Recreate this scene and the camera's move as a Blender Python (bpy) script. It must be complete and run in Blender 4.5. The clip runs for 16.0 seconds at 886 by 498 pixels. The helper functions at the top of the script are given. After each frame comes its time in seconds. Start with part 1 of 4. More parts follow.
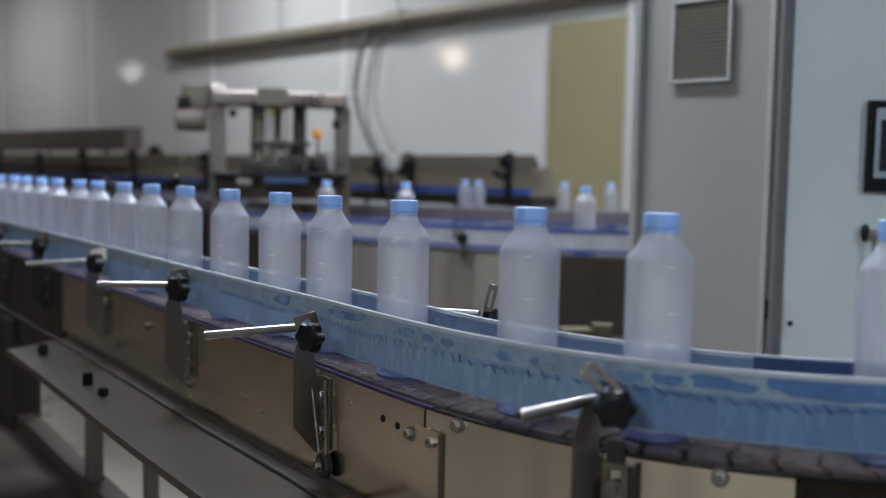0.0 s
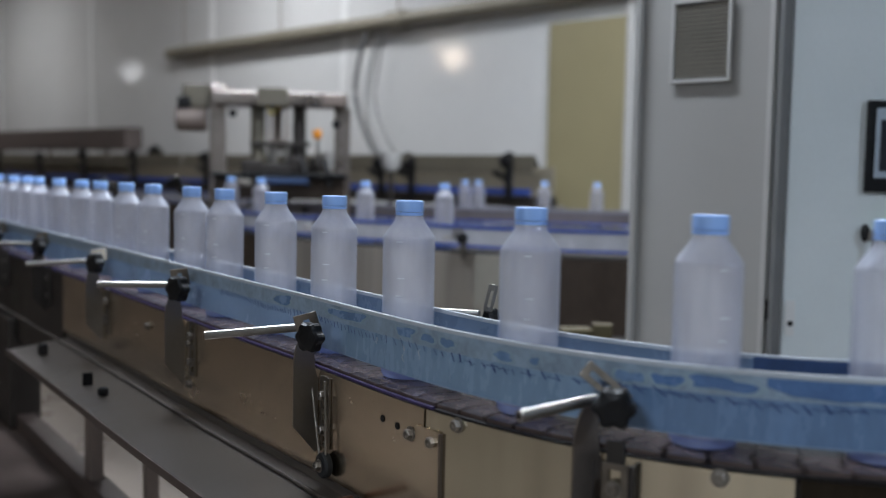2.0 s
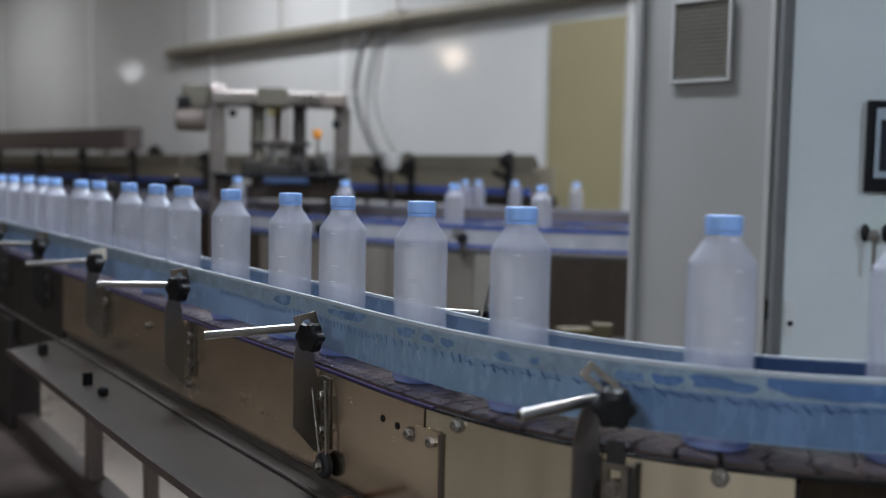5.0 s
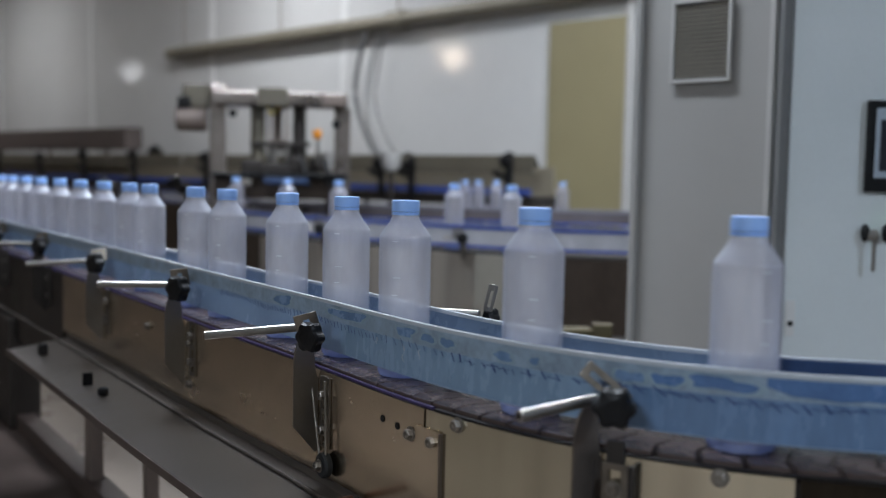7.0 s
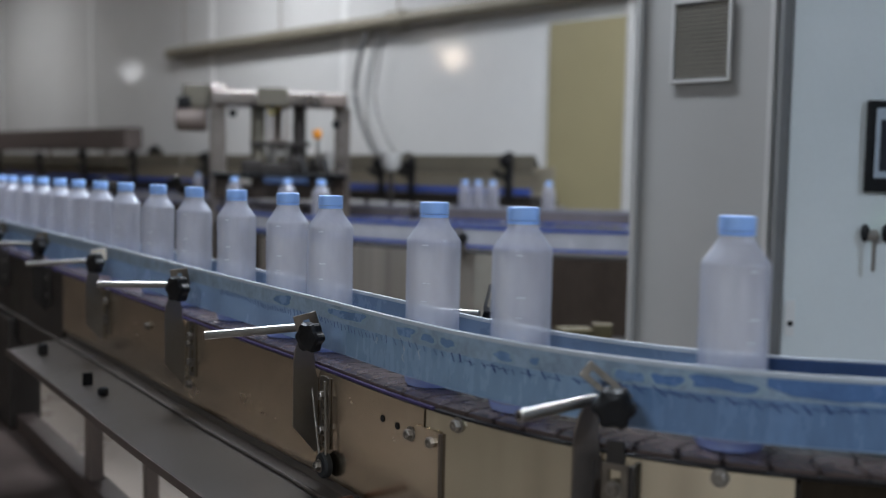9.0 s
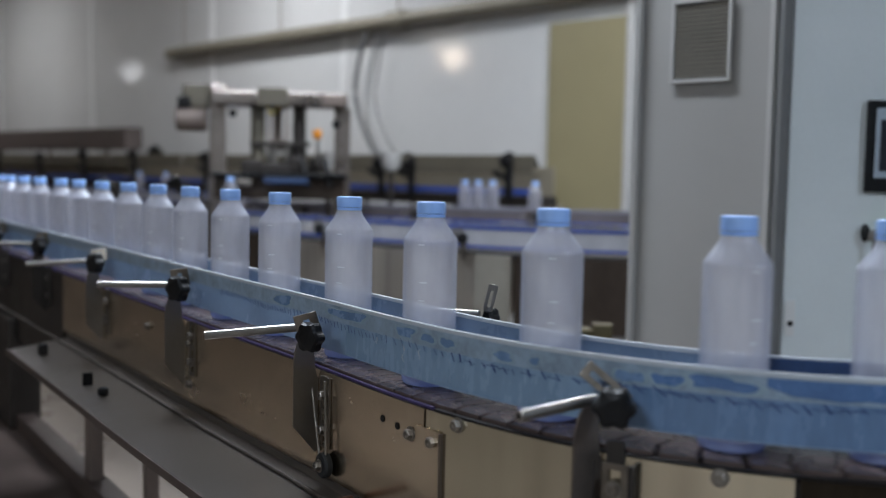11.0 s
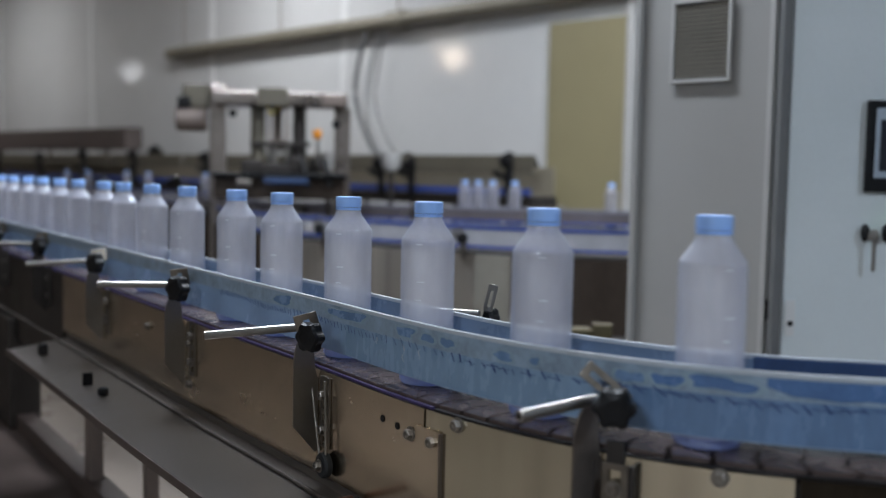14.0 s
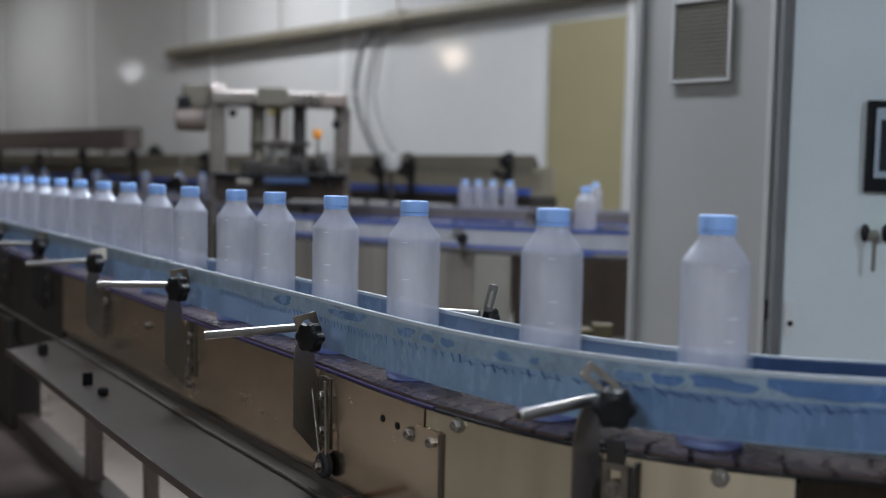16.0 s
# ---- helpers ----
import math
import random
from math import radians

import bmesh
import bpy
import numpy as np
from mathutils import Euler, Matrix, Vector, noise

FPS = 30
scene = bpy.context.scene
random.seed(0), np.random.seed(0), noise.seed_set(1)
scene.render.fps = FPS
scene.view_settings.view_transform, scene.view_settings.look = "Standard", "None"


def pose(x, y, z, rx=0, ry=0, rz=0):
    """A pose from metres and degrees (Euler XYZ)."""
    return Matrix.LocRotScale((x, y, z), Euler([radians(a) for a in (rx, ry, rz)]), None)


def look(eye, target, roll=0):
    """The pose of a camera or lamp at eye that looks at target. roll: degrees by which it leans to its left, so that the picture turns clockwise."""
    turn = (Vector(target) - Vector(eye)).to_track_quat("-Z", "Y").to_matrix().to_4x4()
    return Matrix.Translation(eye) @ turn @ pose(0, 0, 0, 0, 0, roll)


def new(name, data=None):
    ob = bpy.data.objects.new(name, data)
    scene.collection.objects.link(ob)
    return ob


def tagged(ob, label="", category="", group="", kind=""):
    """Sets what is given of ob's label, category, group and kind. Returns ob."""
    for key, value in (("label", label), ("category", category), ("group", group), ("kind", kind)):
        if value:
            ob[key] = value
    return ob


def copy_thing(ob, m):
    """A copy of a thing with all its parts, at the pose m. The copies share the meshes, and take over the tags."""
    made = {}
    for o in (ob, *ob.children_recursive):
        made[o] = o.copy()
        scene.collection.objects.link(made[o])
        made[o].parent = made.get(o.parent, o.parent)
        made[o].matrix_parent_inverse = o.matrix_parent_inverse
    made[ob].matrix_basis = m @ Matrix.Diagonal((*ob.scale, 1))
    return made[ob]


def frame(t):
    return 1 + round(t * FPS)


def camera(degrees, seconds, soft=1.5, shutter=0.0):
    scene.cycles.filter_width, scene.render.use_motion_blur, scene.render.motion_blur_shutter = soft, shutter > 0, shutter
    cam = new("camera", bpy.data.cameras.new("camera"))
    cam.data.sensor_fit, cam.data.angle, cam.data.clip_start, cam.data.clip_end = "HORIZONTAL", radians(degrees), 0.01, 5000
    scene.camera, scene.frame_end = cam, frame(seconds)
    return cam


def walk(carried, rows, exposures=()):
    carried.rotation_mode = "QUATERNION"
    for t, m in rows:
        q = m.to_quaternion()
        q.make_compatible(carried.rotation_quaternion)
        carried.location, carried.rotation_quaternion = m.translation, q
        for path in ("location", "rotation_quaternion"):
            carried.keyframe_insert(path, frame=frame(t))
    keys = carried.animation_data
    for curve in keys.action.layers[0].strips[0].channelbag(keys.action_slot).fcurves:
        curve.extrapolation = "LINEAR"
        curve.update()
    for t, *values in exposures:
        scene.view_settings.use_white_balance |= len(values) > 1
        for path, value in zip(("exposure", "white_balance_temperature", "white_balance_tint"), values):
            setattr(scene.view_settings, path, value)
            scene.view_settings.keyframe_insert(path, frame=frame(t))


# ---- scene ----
# ------------------------------------------------------------------ camera
cam = camera(47.07, 16.0, soft=1.2, shutter=0.35)
cam.data.dof.use_dof = True
cam.data.dof.focus_distance = 1.35
cam.data.dof.aperture_fstop = 3.0
EYE = (0.0, 0.0, 1.21)
AIM = look(EYE, (0.0, math.cos(radians(4.274)), 1.21 - math.sin(radians(4.274))), 1.096)
walk(cam, [(0.0, AIM), (16.0, AIM)], [(0.0, 0.15, 5930, 10), (16.0, 0.15, 5930, 10)])


# ------------------------------------------------------------------ room frame
def W(u, n, z=0.0):
    """A point u along the back wall and n into the room."""
    return Vector((0.85 + 0.7071 * u - 0.7071 * n, 6.0 - 0.7071 * u - 0.7071 * n, z))


# ------------------------------------------------------------------ light
world = bpy.data.worlds.new("room_world")
scene.world = world
world.use_nodes = True
world.node_tree.nodes["Background"].inputs[0].default_value = (0.75, 0.85, 1.0, 1)
world.node_tree.nodes["Background"].inputs[1].default_value = 0.03
# Unseen lamps, added and tinted to brighten each part of the room.
LAMPS = [(-7.5, 1.5, 14, (1.0, 0.98, 0.95)), (-2.6, 1.2, 29, (1.0, 0.98, 0.96)), (1.6, 1.5, 60, (0.94, 0.97, 1.0)),
         (-6.0, 8.8, 14, (1.0, 0.92, 0.82)), (1.4, 3.6, 48, (0.86, 0.93, 1.0)), (4.4, 8.3, 105, (0.84, 0.92, 1.0)), (7.4, 3.4, 92, (0.74, 0.87, 1.0))]
CEILING = 3.5


def area_lamp(u, n, power, colour):
    data = bpy.data.lights.new("ceiling_lamp_light", "AREA")
    data.shape, data.size, data.size_y = "RECTANGLE", 1.15, 0.28
    data.energy, data.color = power, colour
    ob = new("ceiling_lamp_light", data)
    p = W(u, n, CEILING - 0.11)
    ob.matrix_world = Matrix.Translation(p) @ pose(0, 0, 0, 0, 0, -45)


for lamp in LAMPS:
    area_lamp(*lamp)


# ------------------------------------------------------------------ materials
def socket(node, name, value):
    node.inputs[name].default_value = value


def base_material(name, colour, rough=0.5, metal=0.0, vary=0.12, scale=8.0, fine=90.0, bump=0.05, rough_vary=0.12, stretch=(1, 1, 1), spec=0.5):
    m = bpy.data.materials.new(name)
    m.use_nodes = True
    nt = m.node_tree
    bsdf = nt.nodes["Principled BSDF"]
    socket(bsdf, "Metallic", metal)
    socket(bsdf, "Specular IOR Level", spec)
    tc = nt.nodes.new("ShaderNodeTexCoord")
    mp = nt.nodes.new("ShaderNodeMapping")
    socket(mp, "Scale", stretch)
    nt.links.new(tc.outputs["Object"], mp.inputs["Vector"])
    n1 = nt.nodes.new("ShaderNodeTexNoise")
    socket(n1, "Scale", scale), socket(n1, "Detail", 6.0), socket(n1, "Roughness", 0.62)
    n2 = nt.nodes.new("ShaderNodeTexNoise")
    socket(n2, "Scale", fine), socket(n2, "Detail", 3.0)
    for n in (n1, n2):
        nt.links.new(mp.outputs["Vector"], n.inputs["Vector"])
    mix = nt.nodes.new("ShaderNodeMath")
    mix.operation = "MULTIPLY_ADD"
    nt.links.new(n2.outputs["Fac"], mix.inputs[0])
    mix.inputs[1].default_value = 0.35
    nt.links.new(n1.outputs["Fac"], mix.inputs[2])
    ramp = nt.nodes.new("ShaderNodeValToRGB")
    ramp.color_ramp.elements[0].position, ramp.color_ramp.elements[1].position = 0.38, 0.95
    ramp.color_ramp.elements[0].color = (*[c * (1 - vary) for c in colour], 1)
    ramp.color_ramp.elements[1].color = (*[min(1, c * (1 + vary)) for c in colour], 1)
    nt.links.new(mix.outputs[0], ramp.inputs[0])
    nt.links.new(ramp.outputs[0], bsdf.inputs["Base Color"])
    rr = nt.nodes.new("ShaderNodeMapRange")
    socket(rr, "From Min", 0.4), socket(rr, "From Max", 0.95)
    socket(rr, "To Min", max(0.02, rough - rough_vary)), socket(rr, "To Max", min(1, rough + rough_vary))
    nt.links.new(mix.outputs[0], rr.inputs["Value"])
    nt.links.new(rr.outputs["Result"], bsdf.inputs["Roughness"])
    if bump:
        b = nt.nodes.new("ShaderNodeBump")
        socket(b, "Strength", bump), socket(b, "Distance", 0.004)
        nt.links.new(mix.outputs[0], b.inputs["Height"])
        nt.links.new(b.outputs["Normal"], bsdf.inputs["Normal"])
    return m


def see_through(m, clear, translucent=0.0, tint=(1, 1, 1)):
    """Lets part of the light of a material through: straight (clear) and scattered (translucent)."""
    nt = m.node_tree
    out = nt.nodes["Material Output"]
    bsdf = nt.nodes["Principled BSDF"]
    tl = nt.nodes.new("ShaderNodeBsdfTranslucent")
    tl.inputs["Color"].default_value = (*tint, 1)
    tr = nt.nodes.new("ShaderNodeBsdfTransparent")
    tr.inputs["Color"].default_value = (*tint, 1)
    m1, m2 = nt.nodes.new("ShaderNodeMixShader"), nt.nodes.new("ShaderNodeMixShader")
    m1.inputs[0].default_value, m2.inputs[0].default_value = translucent, clear
    nt.links.new(bsdf.outputs[0], m1.inputs[1])
    nt.links.new(tl.outputs[0], m1.inputs[2])
    nt.links.new(m1.outputs[0], m2.inputs[1])
    nt.links.new(tr.outputs[0], m2.inputs[2])
    nt.links.new(m2.outputs[0], out.inputs["Surface"])
    return m


def glossy_skin(m, rough, share):
    """A thin clear gloss over a material."""
    nt = m.node_tree
    out = nt.nodes["Material Output"]
    under = out.inputs["Surface"].links[0].from_socket
    g = nt.nodes.new("ShaderNodeBsdfGlossy")
    socket(g, "Roughness", rough)
    mx = nt.nodes.new("ShaderNodeMixShader")
    mx.inputs[0].default_value = share
    nt.links.new(under, mx.inputs[1])
    nt.links.new(g.outputs[0], mx.inputs[2])
    nt.links.new(mx.outputs[0], out.inputs["Surface"])
    return m


def edge_gloss(m, rough, tint, blend):
    """A satin gloss that grows towards grazing view, as on moulded plastic."""
    nt = m.node_tree
    out = nt.nodes["Material Output"]
    under = out.inputs["Surface"].links[0].from_socket
    g = nt.nodes.new("ShaderNodeBsdfGlossy")
    socket(g, "Roughness", rough), socket(g, "Color", (*tint, 1))
    lw = nt.nodes.new("ShaderNodeLayerWeight")
    socket(lw, "Blend", blend)
    sc = nt.nodes.new("ShaderNodeMath")
    sc.operation = "MULTIPLY"
    sc.inputs[1].default_value = 0.55
    nt.links.new(lw.outputs["Facing"], sc.inputs[0])
    mx = nt.nodes.new("ShaderNodeMixShader")
    nt.links.new(sc.outputs[0], mx.inputs[0])
    nt.links.new(under, mx.inputs[1])
    nt.links.new(g.outputs[0], mx.inputs[2])
    nt.links.new(mx.outputs[0], out.inputs["Surface"])
    return m


def uneven_wall(m, lo, hi, scale, stretch):
    """Plastic drawn thinner and thicker in upright streaks: the clear share varies with it."""
    nt = m.node_tree
    tc, mp, n = nt.nodes.new("ShaderNodeTexCoord"), nt.nodes.new("ShaderNodeMapping"), nt.nodes.new("ShaderNodeTexNoise")
    socket(mp, "Scale", stretch), socket(n, "Scale", scale), socket(n, "Detail", 3.0)
    nt.links.new(tc.outputs["Object"], mp.inputs["Vector"])
    nt.links.new(mp.outputs["Vector"], n.inputs["Vector"])
    r = nt.nodes.new("ShaderNodeMapRange")
    socket(r, "From Min", 0.36), socket(r, "From Max", 0.64), socket(r, "To Min", lo), socket(r, "To Max", hi)
    nt.links.new(n.outputs["Fac"], r.inputs["Value"])
    for node in nt.nodes:
        if node.type == "MIX_SHADER" and node.inputs[2].is_linked and node.inputs[2].links[0].from_node.type == "BSDF_TRANSPARENT":
            nt.links.new(r.outputs["Result"], node.inputs[0])
    return m


def glow(name, colour, strength):
    m = bpy.data.materials.new(name)
    m.use_nodes = True
    b = m.node_tree.nodes["Principled BSDF"]
    socket(b, "Base Color", (*colour, 1)), socket(b, "Emission Color", (*colour, 1)), socket(b, "Emission Strength", strength)
    return m


STEEL = base_material("brushed_stainless", (0.67, 0.575, 0.45), 0.23, 1.0, 0.17, 7.0, 60, 0.0, 0.07, (1, 1, 1.6))
# Side sheet coloured as if it mirrored a dark room.
STEEL_DARK_END = base_material("dark_reflection_sheet", (0.042, 0.033, 0.023), 0.35, 0.8, 0.35, 5.0, 40, 0.0, 0.08, (4, 4, 0.5))
# Bracket steel darkened for a plate turned away from the light.
PLATE_DIM = base_material("dimmed_bracket_steel", (0.23, 0.20, 0.18), 0.42, 1.0, 0.15, 14, 120, 0.03)
# Bright base and upright colour bands paint the curve's reflections.
STEEL_CURVE = base_material("reflection_banded_sheet", (0.80, 0.725, 0.575), 0.22, 1.0, 0.30, 1.6, 9, 0.0, 0.08, (5, 5, 0.12))
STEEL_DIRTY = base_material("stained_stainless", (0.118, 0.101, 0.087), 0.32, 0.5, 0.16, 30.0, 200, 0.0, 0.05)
CONDUIT = base_material("braided_conduit", (0.075, 0.062, 0.052), 0.62, 0.3, 0.8, 90.0, 320, 0.7, 0.2)
STEEL_BRIGHT = base_material("polished_rod_steel", (0.38, 0.365, 0.34), 0.30, 1.0, 0.10, 20, 200, 0.0, 0.03)
STEEL_PLATE = base_material("bracket_steel", (0.31, 0.285, 0.255), 0.42, 1.0, 0.12, 14, 120, 0.03)
STEEL_LEG = base_material("dull_leg_steel", (0.22, 0.175, 0.15), 0.5, 0.3, 0.2, 8, 60, 0.05)
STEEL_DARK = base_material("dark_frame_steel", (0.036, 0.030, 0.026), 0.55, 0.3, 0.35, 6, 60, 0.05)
MACHINE = base_material("machine_steel", (0.32, 0.28, 0.25), 0.32, 0.9, 0.25, 6, 60, 0.03)
BLACK = base_material("black_plastic", (0.007, 0.007, 0.008), 0.40, 0.0, 0.3, 30, 200, 0.05, 0.1, (1, 1, 1), 0.3)
STRAP = base_material("brown_grey_strap_steel", (0.25, 0.225, 0.195), 0.36, 1.0, 0.25, 40, 200, 0.03)
TRAY = base_material("dark_brown_tray_sheet", (0.080, 0.059, 0.050), 0.5, 0.2, 0.3, 5, 50, 0.03)
BROWN_SHEET = base_material("dark_brown_sheet", (0.055, 0.040, 0.030), 0.38, 0.35, 0.4, 6, 60, 0.02, 0.1, (1, 1, 0.3))
# Half-diffuse steel; streaks in its colour stand for mirrored light and dark.
STEEL_SOFT = base_material("streaked_sheen_sheet", (0.40, 0.36, 0.31), 0.33, 0.5, 0.40, 1.8, 12, 0.0, 0.08, (6, 6, 0.12))
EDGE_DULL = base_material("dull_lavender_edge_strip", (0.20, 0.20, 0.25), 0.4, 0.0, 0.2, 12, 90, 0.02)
# Guide strip with the shade on the rails behind put into its colour.
RAIL_SHADE = base_material("shaded_guide_strip", (0.105, 0.092, 0.10), 0.4, 0.0, 0.3, 9, 80, 0.02)
RAIL_BETWEEN = base_material("in_between_rail_blue", (0.215, 0.315, 0.445), 0.26, 0.0, 0.22, 16, 110, 0.03, 0.1, (1, 1, 0.3))
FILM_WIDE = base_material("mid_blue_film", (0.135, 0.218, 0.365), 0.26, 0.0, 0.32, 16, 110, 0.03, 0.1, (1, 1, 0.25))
RUBBER = base_material("black_rubber", (0.02, 0.02, 0.02), 0.7, 0.0, 0.3, 30, 200, 0.08)
CAP_BLUE = base_material("sky_blue_cap_plastic", (0.33, 0.53, 0.97), 0.45, 0.0, 0.04, 30, 200, 0.01, 0.05)
FROST = see_through(base_material("frosted_bottle_plastic", (0.51, 0.505, 0.59), 0.30, 0.0, 0.06, 40, 220, 0.03, 0.06, (1, 1, 0.6), 0.0), 0.70, 0.46, (0.95, 0.95, 0.97))
FROST_LOW = see_through(base_material("paler_lower_band_plastic", (0.66, 0.66, 0.80), 0.3, 0.0, 0.08, 40, 200, 0.02, 0.06, (1, 1, 1), 0.0), 0.66, 0.46, (0.93, 0.93, 1.0))
# The bright blue holds the light that gathers in the bottle's foot.
FROST_BASE = see_through(base_material("light_tinted_base_plastic", (0.60, 0.68, 1.0), 0.14, 0.0, 0.22, 60, 190, 0.08), 0.25, 0.5, (0.66, 0.75, 1.0))
glossy_skin(FROST_BASE, 0.10, 0.08)
FROST_MARK = base_material("mark_and_glint_plastic", (0.57, 0.57, 0.62), 0.2, 0.0, 0.05, 30, 150, 0.0)
CHAIN = base_material("mauve_brown_chain_plastic", (0.098, 0.072, 0.064), 0.27, 0.0, 0.4, 25, 160, 0.04, 0.08, (1, 1, 1), 0.30)
PURPLE = base_material("purple_wear_strip", (0.036, 0.023, 0.095), 0.4, 0.0, 0.25, 20, 150, 0.03)
WHITE_EDGE = base_material("white_edge_plastic", (0.50, 0.54, 0.58), 0.35, 0.0, 0.1, 30, 200, 0.02)
INK = base_material("dark_blue_ink", (0.018, 0.045, 0.16), 0.5, 0.0, 0.2, 60, 200, 0.0)
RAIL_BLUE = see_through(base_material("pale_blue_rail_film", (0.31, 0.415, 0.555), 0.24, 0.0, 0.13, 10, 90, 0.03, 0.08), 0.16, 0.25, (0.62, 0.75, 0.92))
# Far rail: the near rail's mix in a darker, greyer blue.
RAIL_BACK = see_through(base_material("darker_rail_blue", (0.165, 0.225, 0.325), 0.26, 0.0, 0.16, 10, 90, 0.03, 0.08), 0.10, 0.25, (0.62, 0.75, 0.92))
FILM_DEEP = base_material("intact_blue_film", (0.095, 0.18, 0.37), 0.25, 0.0, 0.3, 20, 150, 0.05, 0.1)
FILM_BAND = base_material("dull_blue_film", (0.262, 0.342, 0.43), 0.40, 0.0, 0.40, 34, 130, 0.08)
GLUE = base_material("pale_glue_residue", (0.27, 0.36, 0.43), 0.5, 0.0, 0.25, 40, 150, 0.06)
FILM_DARK = base_material("peeled_blue_film", (0.15, 0.24, 0.40), 0.25, 0.0, 0.35, 30, 150, 0.06, 0.1)
NAVY = base_material("navy_guard_strip", (0.032, 0.062, 0.145), 0.35, 0.0, 0.3, 20, 150, 0.03)
RAIL_STRIPE = base_material("blue_guide_stripe", (0.03, 0.07, 0.32), 0.4, 0.0, 0.15, 20, 150, 0.02)
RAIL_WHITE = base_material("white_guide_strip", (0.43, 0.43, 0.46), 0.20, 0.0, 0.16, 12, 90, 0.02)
WALL = base_material("glossy_white_wall_panel", (0.68, 0.68, 0.67), 0.09, 0.0, 0.05, 1.2, 30, 0.002, 0.03)
CEIL = base_material("white_ceiling_panel", (0.7, 0.7, 0.68), 0.6, 0.0, 0.05, 1.2, 30, 0.02)
FLOOR = base_material("beige_epoxy_floor", (0.24, 0.20, 0.165), 0.3, 0.0, 0.14, 1.6, 40, 0.03, 0.12)
WALL_DIM = base_material("dull_tan_wall_panel", (0.27, 0.24, 0.20), 0.5, 0.0, 0.1, 1.2, 30, 0.02)
JOINT = base_material("panel_joint_trim", (0.80, 0.80, 0.79), 0.35, 0.0, 0.06, 6, 60, 0.01)
KHAKI = base_material("khaki_door_paint", (0.30, 0.26, 0.145), 0.5, 0.0, 0.08, 3, 60, 0.02)
GREY_PAINT = base_material("grey_cabinet_paint", (0.375, 0.365, 0.345), 0.42, 0.0, 0.05, 3, 150, 0.03)
WHITE_PAINT = base_material("pale_grey_door_paint", (0.77, 0.82, 0.83), 0.4, 0.0, 0.05, 3, 150, 0.03)
VENT_FRAME = base_material("vent_frame_plastic", (0.48, 0.47, 0.45), 0.5, 0.0, 0.05, 20, 150, 0.01)
VENT_SLAT = base_material("vent_slat_plastic", (0.27, 0.25, 0.21), 0.6, 0.0, 0.1, 20, 150, 0.02)
PIPE = base_material("olive_grey_pipe_paint", (0.24, 0.22, 0.17), 0.45, 0.2, 0.15, 5, 60, 0.03)
HOSE = base_material("grey_hose_rubber", (0.17, 0.17, 0.17), 0.5, 0.0, 0.1, 20, 100, 0.03)
ORANGE = base_material("orange_plastic", (0.75, 0.28, 0.02), 0.4, 0.0, 0.1, 20, 100, 0.02)
BROWN = base_material("brown_guard_panel", (0.13, 0.115, 0.085), 0.5, 0.1, 0.2, 4, 50, 0.03)
PLUM = base_material("dark_plum_brown_paint", (0.11, 0.088, 0.08), 0.5, 0.1, 0.25, 4, 50, 0.03)
TAN = base_material("dull_tan_sheet", (0.24, 0.21, 0.155), 0.5, 0.0, 0.15, 5, 60, 0.02)
CARD = base_material("tan_cardboard", (0.10, 0.083, 0.04), 0.8, 0.0, 0.2, 12, 120, 0.05)
YELLOW = base_material("yellow_hose", (0.55, 0.42, 0.05), 0.45, 0.0, 0.15, 20, 100, 0.02)
SCREEN = base_material("dark_screen_glass", (0.03, 0.035, 0.045), 0.12, 0.0, 0.2, 4, 40, 0.0, 0.03)
SCREEN_BAR = base_material("pale_screen_bar", (0.45, 0.52, 0.6), 0.3, 0.0, 0.1, 20, 100, 0.0)
BRASS = base_material("copper_fitting", (0.16, 0.085, 0.06), 0.5, 1.0, 0.2, 30, 150, 0.05)
uneven_wall(FROST, 0.56, 0.65, 45, (1, 1, 0.22))
edge_gloss(FROST, 0.38, (0.80, 0.86, 1.0), 0.22)
glossy_skin(FROST, 0.09, 0.045)
GREEN_LED = glow("green_led", (0.3, 1.0, 0.15), 1.5)
GLOBE = glow("warm_globe", (1.0, 0.80, 0.58), 24.0)
GLOBE_COOL = glow("white_globe", (1.0, 0.97, 0.92), 3.2)
LAMP_GLOW = glow("lamp_diffuser", (1.0, 0.96, 0.9), 12.0)


# ------------------------------------------------------------------ mesh helpers
def part(name, bm, material, parent=None, label="", smooth=False):
    me = bpy.data.meshes.new(name)
    bm.normal_update()
    bm.to_mesh(me)
    bm.free()
    me.materials.append(material)
    if smooth:
        for p in me.polygons:
            p.use_smooth = True
        me.set_sharp_from_angle(angle=radians(38))
    ob = new(name, me)
    if parent:
        ob.parent = parent
    if label:
        ob["label"] = label
    return ob


def add_box(bm, size, m=None, bevel=0.0):
    t = bmesh.new()
    bmesh.ops.create_cube(t, size=1.0, matrix=Matrix.Diagonal((*size, 1)))
    if bevel:
        bmesh.ops.bevel(t, geom=t.edges[:], offset=bevel, segments=2, affect="EDGES", profile=0.6)
    if m is not None:
        bmesh.ops.transform(t, matrix=m, verts=t.verts)
    merge(bm, t)
    return bm


def merge(bm, t):
    tmp = bpy.data.meshes.new("tmp")
    t.to_mesh(tmp)
    t.free()
    bm.from_mesh(tmp)
    bpy.data.meshes.remove(tmp)


def box(size, m=None, bevel=0.0):
    return add_box(bmesh.new(), size, m, bevel)


